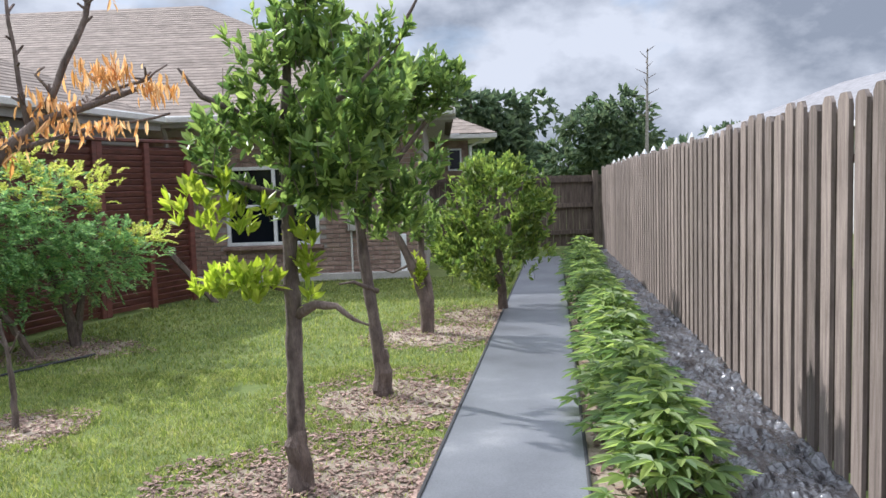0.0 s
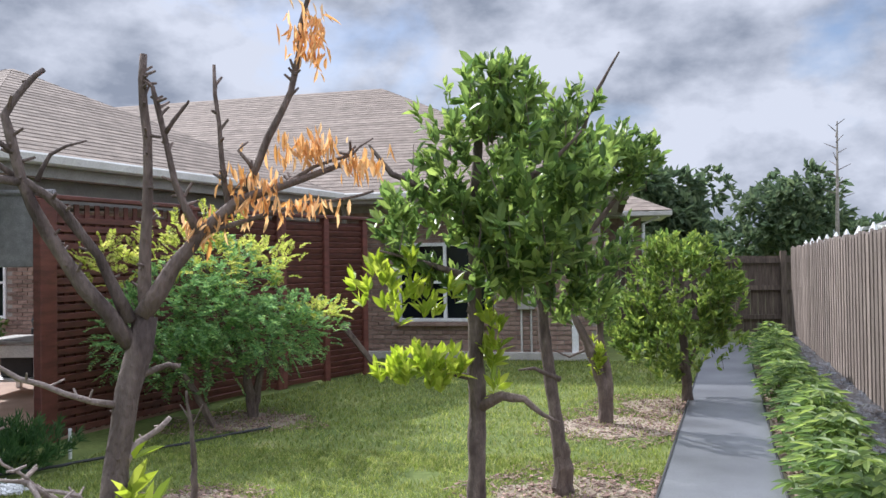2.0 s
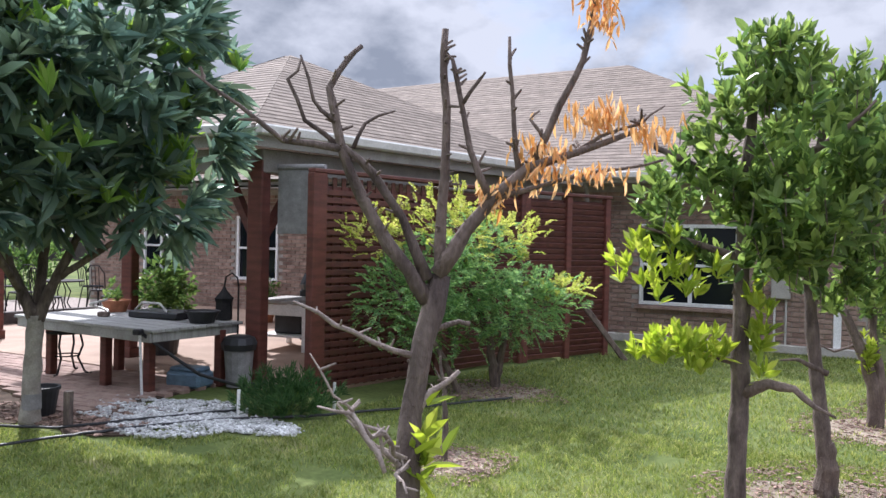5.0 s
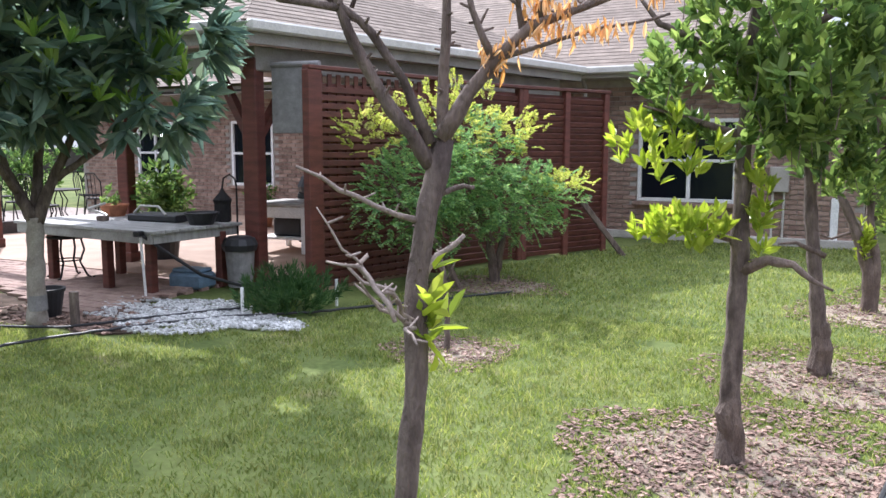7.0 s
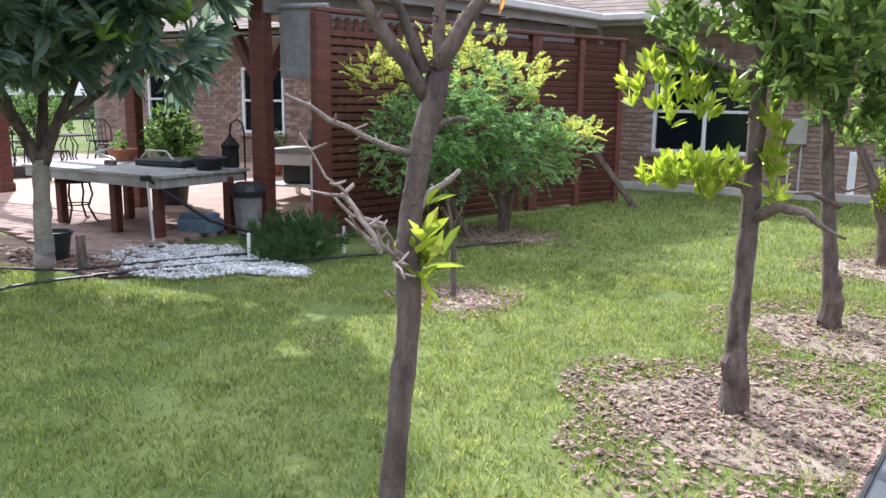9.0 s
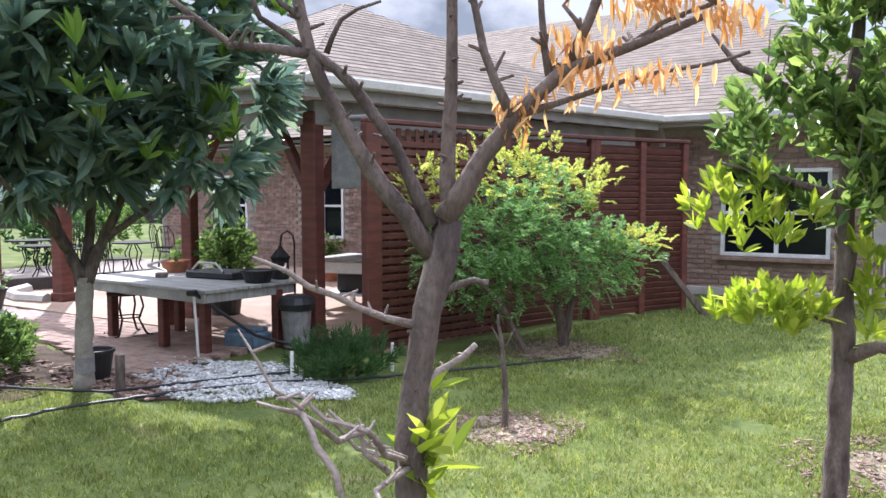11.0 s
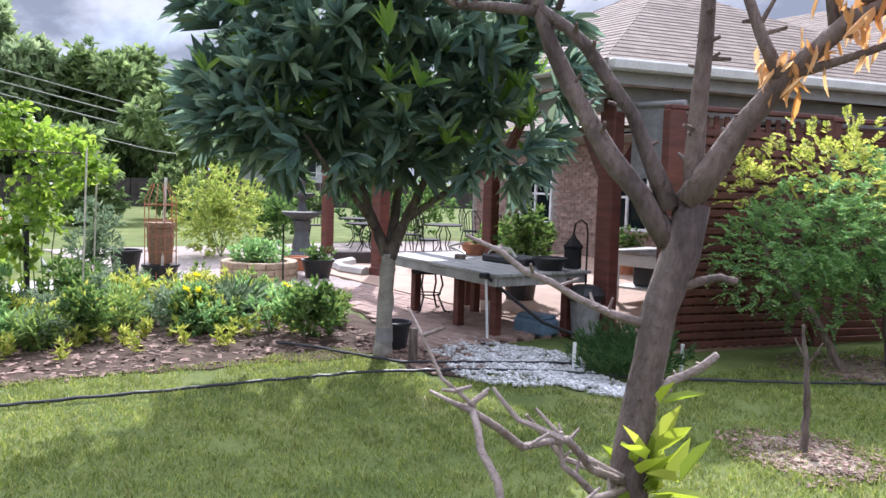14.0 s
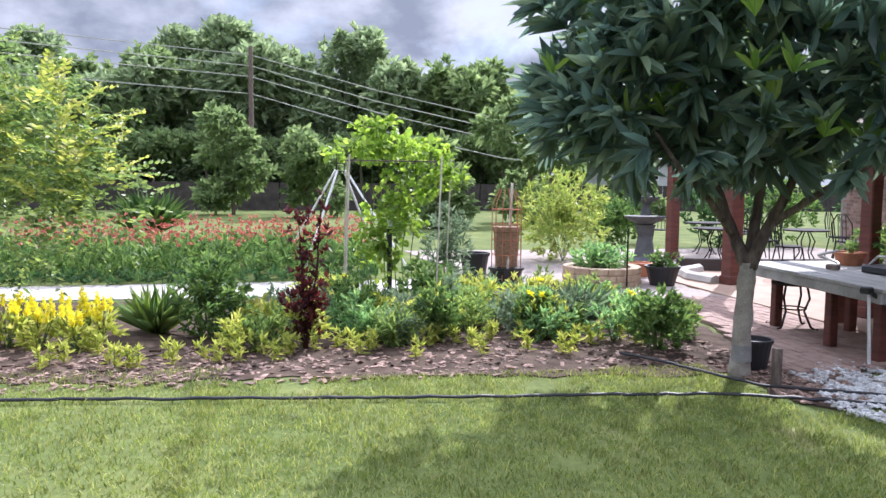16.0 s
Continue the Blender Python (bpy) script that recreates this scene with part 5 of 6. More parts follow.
# ---- low plants ----
def mound(name, at, r, h, n, mat, label, seed, leaf=0.05, width=0.4, spread=0.6, k=7, up=0.6, cat="shrub", group=""):
    t = thing(name, at, label, cat, group)
    rng = np.random.default_rng(seed)
    pos, d = lobes_points([(at[0], at[1], at[2] + h * 0.5, r, r, h * 0.5)], n, rng, 0.85)
    pos[:, 2] = np.maximum(pos[:, 2], at[2] + 0.02)
    v, f = whorls(pos, d * 0.6 + np.array([0, 0, up]), k, leaf, leaf * width, rng, spread, leaf * 0.8)
    link_mesh("foliage", v, f, mat, t)
    bm = bmesh.new()
    for q in range(5):
        a = q * 1.3 + seed
        tube(bm, [(at[0], at[1], at[2] - 0.01), (at[0] + r * 0.5 * math.cos(a), at[1] + r * 0.5 * math.sin(a), at[2] + h * 0.6)], [0.008, 0.003], 5)
    tagged(part("stems", bm, M_SHRUB, t), kind="stuff")
    return t


def strappy(name, at, r, h, n, mat, label, seed, cat="plant"):
    t = thing(name, at, label, cat)
    rng = np.random.default_rng(seed)
    a = rng.uniform(0, 2 * math.pi, n)
    tilt = rng.uniform(0.1, 1.0, n)
    d = np.stack([np.cos(a) * tilt, np.sin(a) * tilt, np.ones(n)], 1)
    base = np.array(at) + np.stack([np.cos(a), np.sin(a), np.zeros(n)], 1) * 0.25 * r * rng.random((n, 1))
    v, f = leaf_mesh(base, d, h * rng.uniform(0.8, 1.25, n), 0.022, rng, 0.35)
    tagged(link_mesh("blades", v, f, mat, t), kind="stuff")
    return t


mound("rosemary_bush", (-4.55, 5.55, 0), 0.48, 0.40, 420, M_ROSEM, "low dark green rosemary bush at the patio edge", 71, 0.07, 0.10, 0.35, 9, 0.9)
for k, (x, y, r, h, lf) in enumerate(((-8.0, 0.25, 0.34, 0.76, 0.07), (-7.55, 2.22, 0.20, 0.52, 0.06), (-6.95, 4.02, 0.30, 0.52, 0.07), (-8.3, 1.55, 0.26, 0.5, 0.06), (-9.2, 2.4, 0.32, 0.62, 0.06), (-7.7, 3.2, 0.24, 0.42, 0.06))):
    mound("leafy_shrub", (x, y, 0), r, h, 170 if k else 260, M_SHRUB, "dark green leafy shrub in the flower bed", 80 + k, lf, 0.45, 0.6, group="flower bed shrubs")
for k, (x, y, r, h) in enumerate(((-8.6, 2.0, 0.3, 0.34), (-8.8, 2.9, 0.38, 0.40), (-8.2, 2.65, 0.26, 0.36), (-9.0, 3.5, 0.36, 0.36), (-8.1, 3.3, 0.3, 0.4), (-9.6, 1.3, 0.35, 0.45), (-9.8, 3.1, 0.4, 0.36), (-8.1, 4.3, 0.34, 0.34), (-7.5, 4.45, 0.28, 0.36), (-8.8, 1.1, 0.3, 0.4), (-7.75, 1.65, 0.25, 0.34))):
    mound("herb_clump", (x, y, 0), r, h, 110, (M_GREY_LEAF, M_FERN, M_CASSAVA)[k % 3], "soft green herb clump in the flower bed", 100 + k, 0.07, 0.28, 0.5, group="herb clumps")
strappy("strappy_plant", (-8.3, -0.25, 0), 0.3, 0.42, 110, M_CASSAVA, "light green strappy clump in the flower bed", 121)
strappy("strappy_plant", (-8.2, 3.75, 0), 0.35, 0.40, 150, M_GREY_LEAF, "grey-green strappy clump in the flower bed", 122)


def seedling(seed):
    t = thing("seedling", (0, 0, 0), "small yellow-green seedling at the bed edge", "seedling", "bed edge seedlings")
    rng = np.random.default_rng(seed)
    pos = np.stack([rng.normal(0, 0.02, 7), rng.normal(0, 0.02, 7), np.linspace(0.02, 0.15, 7)], 1)
    v, f = whorls(pos, np.tile([0, 0, 0.5], (7, 1)), 6, 0.065, 0.019, rng, 0.8)
    link_mesh("leaves", v, f, M_FERN_Y, t)
    part("stem", tube(bmesh.new(), [(0, 0, -0.01), (0, 0, 0.15)], [0.004, 0.002], 5), M_SHRUB, t)
    return t


sd = [seedling(130 + k) for k in range(3)]
for k in range(44):
    x, y = -7.15 + RND.uniform(-0.35, 0.3), -0.9 + k * 0.114 + RND.uniform(-0.08, 0.08)
    m = pose(x, y, 0, 0, 0, RND.uniform(0, 360))
    s = sd[k % 3]
    if k < 3:
        s.matrix_world = m
    else:
        copy_thing(s, m)


def celosia(x, y, seed, mat, label):
    t = thing("celosia_plant", (x, y, 0), label, "flower", "celosia flowers")
    rng = np.random.default_rng(seed)
    pos, d = lobes_points([(x, y, 0.14, 0.14, 0.14, 0.14)], 26, rng, 0.9)
    pos[:, 2] = np.maximum(pos[:, 2], 0.02)
    v, f = whorls(pos, d + np.array([0, 0, 0.7]), 5, 0.09, 0.03, rng, 0.5)
    link_mesh("leaves", v, f, M_FERN_Y, t)
    for k in range(6):
        px, py = x + rng.normal(0, 0.07), y + rng.normal(0, 0.07)
        z = 0.20 + rng.uniform(0, 0.14)
        n = 60
        u = rng.random(n)
        p = np.stack([px + rng.normal(0, 0.008, n), py + rng.normal(0, 0.008, n), z + u * 0.13], 1)
        v, f = leaf_mesh(p, np.concatenate([rng.normal(0, 0.6, (n, 2)), np.ones((n, 1))], 1), 0.045 * (1.2 - u), 0.015, rng, 0)
        link_mesh("plume", v, f, mat, t)
        part("stem", tube(bmesh.new(), [(x, y, 0), (px, py, z + 0.02)], [0.006, 0.004], 5), M_SHRUB, t)
    return t


for k, (x, y) in enumerate(((-7.99, -1.21), (-7.79, -1.36), (-7.64, -1.06), (-7.89, -0.91), (-7.54, -0.76), (-8.09, -0.76), (-7.74, -0.61))):
    celosia(x, y, 150 + k, M_YELLOW, "yellow plumed celosia in the flower bed")
celosia(-7.69, -1.54, 160, M_REDF, "scarlet plumed celosia in the flower bed")
celosia(-7.84, -1.68, 161, M_REDF, "scarlet plumed celosia in the flower bed")

plum = thing("plum_sapling", (-7.4, 1.08, 0), "burgundy-leaved sapling with upright stems", "sapling")
rng = np.random.default_rng(171)
po = []
for k, (dx, dy, h) in enumerate(((-0.02, -0.06, 1.18), (0.03, 0.14, 1.34), (0.05, 0.0, 0.6), (-0.1, 0.1, 0.55), (0.02, -0.14, 0.5))):
    part("stem", tube(bmesh.new(), [(-7.4, 1.08, -0.01), (-7.4 + dx * 0.6, 1.08 + dy * 0.6, h * 0.5), (-7.4 + dx, 1.08 + dy, h)], [0.014, 0.009, 0.003], 6, 0.008, k), M_PLUM, plum)
    u = rng.uniform(0.2, 1.0, 46)
    po.append(np.stack([-7.4 + dx * u + rng.normal(0, 0.045, 46), 1.08 + dy * u + rng.normal(0, 0.045, 46), h * u], 1))
po = np.concatenate(po)
v, f = whorls(po, np.tile([0, 0, 0.6], (len(po), 1)), 4, 0.06, 0.03, rng, 0.6)
link_mesh("foliage", v, f, M_PLUM, plum)

# vine trellis
vt = thing("vine_trellis", (-9.3, 2.0, 0), "stake trellis covered with yellow-green vine leaves", "trellis")
STK = [(-9.9, 1.55), (-9.9, 2.75), (-8.9, 1.5), (-8.9, 2.45)]
for x, y in STK:
    part("stake", tube(bmesh.new(), [(x, y, -0.02), (x + 0.04, y + 0.05, 1.68)], [0.010] * 2, 6), M_STAKE, vt)
part("black_post", tube(bmesh.new(), [(-9.2, 2.0, -0.02), (-9.2, 2.0, 0.95)], [0.028] * 2, 8), M_BLACK, vt, "black plastic post")
part("post_cap", lathe(bmesh.new(), (-9.2, 2.0, 0.93), [(0.03, 0), (0.03, 0.07), (0.01, 0.09)], 10), M_WHITE, vt, "white cap")
for a, b in ((0, 1), (2, 3)):
    part("crossbar", tube(bmesh.new(), [(*STK[a], 1.62), (*STK[b], 1.62)], [0.007] * 2, 6), M_BARK, vt)
rng = np.random.default_rng(181)
VL = [(-9.4, 2.0, 1.75, 0.5, 0.72, 0.22), (-9.4, 1.9, 2.0, 0.25, 0.3, 0.14), (-9.4, 2.15, 1.2, 0.3, 0.40, 0.5), (-9.2, 1.9, 0.75, 0.22, 0.3, 0.5), (-9.3, 2.6, 1.5, 0.25, 0.3, 0.3)]
pos, d = lobes_points(VL, 620, rng, 0.85)
v, f = whorls(pos, d + np.array([0, 0, -0.1]), 3, 0.072, 0.068, rng, 0.9, 0.08, 0.15)
link_mesh("vine_leaves", v, f, foliage("vine_leaf", (0.13, 0.20, 0.04), (0.21, 0.31, 0.06), (0.34, 0.43, 0.09), 0.5), vt)
bm = bmesh.new()
for k in range(7):
    x, y = -9.4 + 0.1 * math.sin(k * 2.0), 1.7 + 0.1 * k
    tube(bm, [(x, y, 0), (x + 0.05, y - 0.04, 0.6), (x - 0.03, y + 0.05, 1.2), (x + 0.02, y, 1.75)], [0.008, 0.006, 0.005, 0.003], 5)
tagged(part("vine_stems", bm, M_SHRUB, vt), kind="stuff")

# obelisk with wire top
ob_t = thing("stake_obelisk", (-13.6, 1.75, 0), "four-legged pale stake obelisk with wire top", "obelisk")
TOP = Vector((-13.6, 1.75, 1.55))
for a, b in ((-0.6, -0.95), (0.6, -0.60), (-0.5, 0.70), (0.6, 1.05)):
    part("leg", tube(bmesh.new(), [(-13.6 + a, 1.75 + b, -0.02), TOP + Vector((a * 0.08, b * 0.08, 0.02))], [0.022, 0.018], 6), M_WHITE, ob_t)
for z in (1.55, 1.68, 1.80):
    bm = bmesh.new()
    ring = [(-13.6 + 0.085 * math.cos(i * math.pi / 2 + 0.7), 1.75 + 0.085 * math.sin(i * math.pi / 2 + 0.7), z) for i in range(5)]
    tube(bm, ring, [0.008] * 5, 5)
    part("wire_ring", bm, M_IRON, ob_t)
for i in range(4):
    c, s = 0.085 * math.cos(i * math.pi / 2 + 0.7), 0.085 * math.sin(i * math.pi / 2 + 0.7)
    part("wire_upright", tube(bmesh.new(), [(-13.6 + c, 1.75 + s, 1.5), (-13.6 + c, 1.75 + s, 1.8)], [0.008] * 2, 5), M_IRON, ob_t)

# wire cage with pot
cg = thing("wire_cage", (-10.95, 3.78, 0), "rusty wire plant cage round a terracotta and black pot", "plant cage")
for k in range(12):
    a = k * math.pi / 6
    c, s = 0.20 * math.cos(a), 0.20 * math.sin(a)
    part("wire", tube(bmesh.new(), [(-10.95 + c, 3.78 + s, 0.1), (-10.95 + c, 3.78 + s, 1.1), (-10.95 + c * 0.5, 3.78 + s * 0.5, 1.32)], [0.006] * 3, 5), M_TERRA, cg)
for z in (0.25, 0.45, 0.65, 0.85, 1.05):
    part("hoop", tube(bmesh.new(), [(-10.95 + 0.20 * math.cos(i * math.pi / 6), 3.78 + 0.20 * math.sin(i * math.pi / 6), z) for i in range(13)], [0.005] * 13, 5), M_TERRA, cg)
part("pot", lathe(bmesh.new(), (-10.95, 3.78, 0), [(0.16, 0), (0.22, 0.24), (0.24, 0.25), (0.24, 0.28), (0.1, 0.27)], 16), M_BLACK, cg)
part("upper_pot", lathe(bmesh.new(), (-10.95, 3.78, 0.29), [(0.14, 0), (0.165, 0.25), (0.17, 0.46), (0.185, 0.47), (0.185, 0.53), (0.1, 0.52)], 16), M_STRAW, cg, "straw-brown wrapped pot")
part("stake", tube(bmesh.new(), [(-10.8, 3.75, 0), (-10.85, 3.82, 1.40)], [0.02] * 2, 6), M_STAKE, cg)
bowl_pot("plant_pot", (-11.6, 3.5, 0), 0.2, 0.42, M_BLACK, "black nursery pot on the gravel")
bowl_pot("plant_pot", (-10.9, 6.0, 0), 0.23, 0.28, M_BLACK, "wide black pot with trailing plants on the gravel", plant=M_SHRUB, n=60, ll=0.06, lw=0.03, crown=(0.26, 0.26, 0.15))
bowl_pot("plant_pot", (-11.9, 6.1, 0), 0.2, 0.22, M_TERRA, "low terracotta trough beside the planter")
mound("planter_greens", (-11.12, 5.2, 0.22), 0.42, 0.36, 170, M_FERN, "leafy greens filling the stone planter", 191, 0.08, 0.4)
mound("golden_bush", (-14.3, 5.75, 0), 0.85, 1.65, 640, foliage("golden_leaf", (0.16, 0.22, 0.06), (0.26, 0.32, 0.08), (0.38, 0.40, 0.13), 0.45), "airy yellow-green bush on the lawn edge", 192, 0.10, 0.3)
mound("grey_shrub", (-10.6, 2.9, 0), 0.34, 1.15, 190, M_GREY_LEAF, "tall grey-green leafy shrub behind the vine", 193, 0.08, 0.3)
part("garden_stake", tube(bmesh.new(), [(-8.35, 4.35, 0), (-8.35, 4.35, 0.95)], [0.009] * 2, 6), M_IRON)
tagged(bpy.data.objects["garden_stake"], "thin dark iron garden stake", "stake")
st = tagged(part("wooden_stub", boxm((-5.62, 4.27, 0.14), (0.06, 0.05, 0.30), 12, bevel=0.006), M_BARK), "short weathered wooden stake by the hose", "stake")
tagged(part("plastic_marker", tube(bmesh.new(), [(-4.72, 5.15, 0), (-4.72, 5.15, 0.26)], [0.014] * 2, 8), M_WHITE), "short white plastic marker pipe", "marker")
tagged(part("plastic_marker", tube(bmesh.new(), [(-4.35, 5.95, 0), (-4.35, 5.95, 0.24)], [0.014] * 2, 8), M_WHITE), "short white plastic marker pipe", "marker")


for k, (x, y, r, h) in enumerate(((-16.8, 10.2, 0.8, 1.6), (-17.6, 12.2, 0.9, 1.9), (-17.6, 14.6, 0.9, 2.1), (-18.0, 8.4, 0.7, 1.2))):
    mound("patio_shrub", (x, y, 0), r, h, 300, M_SHRUB if k % 2 else M_ROSEM, "dark leafy shrub behind the patio seating", 240 + k, 0.11, 0.42, group="shrubs behind the patio")
strappy("ornamental_grass", (-21.0, -2.4, 0), 0.7, 0.95, 240, M_SHRUB, "tall dark clump of ornamental grass on the lawn", 251)
for k, (x, y) in enumerate(((-10.7, 9.0), (-9.4, 10.9), (-11.9, 11.2))):
    bowl_pot("plant_pot", (x, y, 0.03), 0.22, 0.34, (M_BLACK, M_TERRA, M_BLACK)[k], "potted leafy plant on the patio", plant=M_SHRUB, n=90, ll=0.08, lw=0.035, crown=(0.3, 0.3, 0.28))


# red flower drift beyond the second path
slab("garden_path", [(-11.5, -9), (-10.45, -9), (-10.45, 1.6), (-11.2, 3.0), (-11.9, 3.0)], 0.014, M_CONC, "pale concrete path through the garden", "path")
rng = np.random.default_rng(201)
n = 2600
px, py = rng.uniform(-15.0, -12.0, n), rng.uniform(-8.5, 2.2, n)
pz = rng.uniform(0.10, 0.52, n)
v, f = whorls(np.stack([px, py, pz], 1), np.tile([0, 0, 0.7], (n, 1)), 7, 0.13, 0.035, rng, 0.6, 0.15)
tagged(link_mesh("flower_foliage", v, f, M_SHRUB), "green leaves of a wide flower drift", "foliage", kind="stuff")
n = 1500
px, py, pz = rng.uniform(-15.0, -12.0, n), rng.uniform(-8.5, 2.2, n), rng.uniform(0.48, 0.82, n)
v, f = whorls(np.stack([px, py, pz], 1), np.tile([0, 0, 0.25], (n, 1)), 7, 0.042, 0.026, rng, 0.9)
tagged(link_mesh("red_flowers", v, f, M_PINK), "red and coral flower heads in a wide drift", "flowers", kind="stuff")
n = 420
px, py = rng.uniform(-12.0, -11.6, n), rng.uniform(-8.5, 2.2, n)
v, f = whorls(np.stack([px, py, rng.uniform(0.02, 0.16, n)], 1), np.tile([0, 0, 0.6], (n, 1)), 6, 0.09, 0.03, rng, 0.7)
tagged(link_mesh("edging_plants", v, f, M_ROSEM), "low dark edging plants along the path", "foliage", kind="stuff")

# soil of the near bed, hose and gravel
slab("flower_bed", ragged([(-7.0, -8), (-6.35, 1.7), (-6.05, 3.9), (-6.2, 4.6), (-7.9, 5.0), (-9.9, 3.9), (-10.3, 1.5), (-10.3, -8)], RND, 0.07), 0.010, M_SOIL, "dark bare soil of the flower bed", "flower bed")
slab("mulch_bed", ragged([(-6.3, 4.5), (-5.5, 4.1), (-5.0, 4.4), (-5.4, 5.1), (-6.1, 5.2)], RND, 0.05), 0.013, M_SOIL, "dark mulch by the loquat", "mulch")
hz = thing("garden_hose", (-5.6, 2.2, 0), "long black garden hose lying on the lawn", "hose")
HP = [(-6.3, -3.0), (-6.05, -1.2), (-5.98, -0.4), (-5.8, 0.9), (-5.66, 2.0), (-5.56, 3.0), (-5.45, 3.8), (-5.15, 4.5), (-4.85, 5.0), (-4.3, 5.5), (-3.7, 6.4), (-3.2, 7.2)]
part("hose", tube(bmesh.new(), [(x, y, 0.030) for x, y in HP], [0.011] * len(HP), 8, 0.008, 2), M_BLACK, hz)
hz2 = thing("garden_hose", (-5.8, 4.2, 0), "black hose curling round the loquat base", "hose")
part("hose", tube(bmesh.new(), [(x, y, 0.035) for x, y in ((-6.75, 3.6), (-6.3, 3.85), (-5.95, 3.98), (-5.6, 4.15), (-5.2, 4.9), (-4.9, 5.4))], [0.011] * 6, 8, 0.006, 3), M_BLACK, hz2)


# ---- palmate plants beside the path ----
def palmate(seed, h, n):
    t = thing("palmate_plant", (0, 0, 0), "low plant with bright palmate leaves beside the path", "plant", "palmate plants by the path")
    rng = np.random.default_rng(seed)
    P, W, L = [], [], []
    bm = bmesh.new()
    for k in range(n):
        a = k * 2.4 + rng.uniform(-0.3, 0.3)
        r = 0.06 + 0.20 * (k / n)
        c = np.array([r * math.cos(a), r * math.sin(a), h * (1.05 - 0.75 * k / n)])
        tube(bm, [(0, 0, 0), (c[0] * 0.5, c[1] * 0.5, c[2] * 0.9), tuple(c)], [0.006, 0.004, 0.002], 5)
        for j in range(7):
            b = a + (j - 3) * 0.62
            P.append(c)
            W.append((math.cos(b), math.sin(b), 0.1 + rng.normal(0, 0.12)))
            L.append(0.15 * (1 - 0.10 * abs(j - 3)))
    v, f = leaf_mesh(np.array(P), np.array(W), np.array(L), 0.042, rng, 0.25, 2.5)
    link_mesh("leaves", v, f, M_CASSAVA, t)
    tagged(part("stems", bm, M_SHRUB, t), kind="stuff")
    return t


pv = [palmate(210 + k, 0.30 + 0.05 * k, 13 + 3 * k) for k in range(4)]
y, k = 3.35, 0
while y < 14.5:
    x = PATH_R(y) + 0.30 + RND.uniform(-0.10, 0.10)
    m = pose(x, y, 0.0, 0, 0, RND.uniform(0, 360))
    if k < 4:
        pv[k].matrix_world = m
    else:
        copy_thing(pv[RND.randrange(4)], m)
    y += RND.uniform(0.17, 0.30)
    k += 1


sp = thing("young_sapling", (-2.75, 5.0, 0), "thin bare young sapling in a mulch patch", "sapling")
part("stem", tube(bmesh.new(), [(-2.75, 5.0, -0.01), (-2.76, 5.0, 0.35), (-2.80, 4.99, 0.72)], [0.022, 0.018, 0.008], 7, 0.006, 4), M_BARK, sp)
for s in (-1, 1):
    part("twig", tube(bmesh.new(), [(-2.76, 5.0, 0.5), (-2.76 + s * 0.08, 4.98, 0.64)], [0.007, 0.004], 5), M_BARK, sp)
rng = np.random.default_rng(222)
for k in range(64):
    x, y = -9.6 + rng.uniform(0, 2.35), 0.5 + rng.uniform(0, 4.0)
    mound("flowering_herb", (x, y, 0), 0.16 + 0.1 * rng.random(), 0.26 + 0.22 * rng.random(), 46, (M_FERN_Y, M_CASSAVA, M_FERN_Y, M_GREY_LEAF, M_FERN)[k % 5], "small bright herb clump in the flower bed", 230 + k, 0.07, 0.3, 0.5, group="herb clumps")
for k in range(9):
    x, y = -8.9 + rng.uniform(0, 1.6), 0.9 + rng.uniform(0, 3.2)
    fl = thing("yellow_flower", (x, y, 0), "single yellow flower on a thin stalk", "flower", "yellow bed flowers")
    z = rng.uniform(0.3, 0.5)
    part("stalk", tube(bmesh.new(), [(x, y, 0), (x, y, z)], [0.004, 0.003], 5), M_SHRUB, fl)
    v, f = whorls(np.array([[x, y, z]]), np.array([[0.6, 0, 0.6]]), 9, 0.06, 0.03, rng, 0.7)
    link_mesh("petals", v, f, M_YELLOW, fl)


# ---- mulch, stones, grass ----
def scatter_bits(name, label, cat, n, place, size, mat, flat=0.35, long=1.8, seed=0):
    rng = np.random.default_rng(seed)
    P = np.array([place(rng) for _ in range(n)])
    c = np.array([[-1, -1, -1], [1, -1, -1], [1, 1, -1], [-1, 1, -1], [-1, -1, 1], [1, -1, 1], [1, 1, 1], [-1, 1, 1]]) * 0.5
    F0 = np.array([[4, 5, 6, 7], [0, 1, 5, 4], [1, 2, 6, 5], [2, 3, 7, 6], [3, 0, 4, 7]])
    s = size * rng.uniform(0.5, 1.5, (n, 1, 1)) * np.array([long, 1.0, flat])
    v = (c[None] + rng.normal(0, 0.14, (n, 8, 3))) * s
    a, b = rng.uniform(0, 6.28, n), rng.normal(0, 0.25, n)
    x = v[..., 0] * np.cos(a)[:, None] - v[..., 1] * np.sin(a)[:, None]
    yv = v[..., 0] * np.sin(a)[:, None] + v[..., 1] * np.cos(a)[:, None]
    z = v[..., 2] + x * b[:, None]
    v = np.stack([x, yv, z], -1) + P[:, None, :]
    f = (np.arange(n)[:, None, None] * 8 + F0[None]).reshape(-1, 4)
    return tagged(link_mesh(name, v.reshape(-1, 3), f, mat), label, cat, kind="stuff")


RINGS = [(-0.66, 3.80, 0.86, 0.74), (-0.35, 5.45, 0.70, 0.75), (-0.05, 7.75, 0.75, 0.70), (0.55, 8.8, 0.8, 0.7), (-2.75, 5.0, 0.45, 0.40), (-3.55, 7.5, 0.7, 0.6)]


def in_ring(x, y, k=1.0):
    return any(((x - a) / (rx * k)) ** 2 + ((y - b) / (ry * k)) ** 2 < 1 + 0.45 * noise.noise((x * 3, y * 3, 2)) for a, b, rx, ry in RINGS)


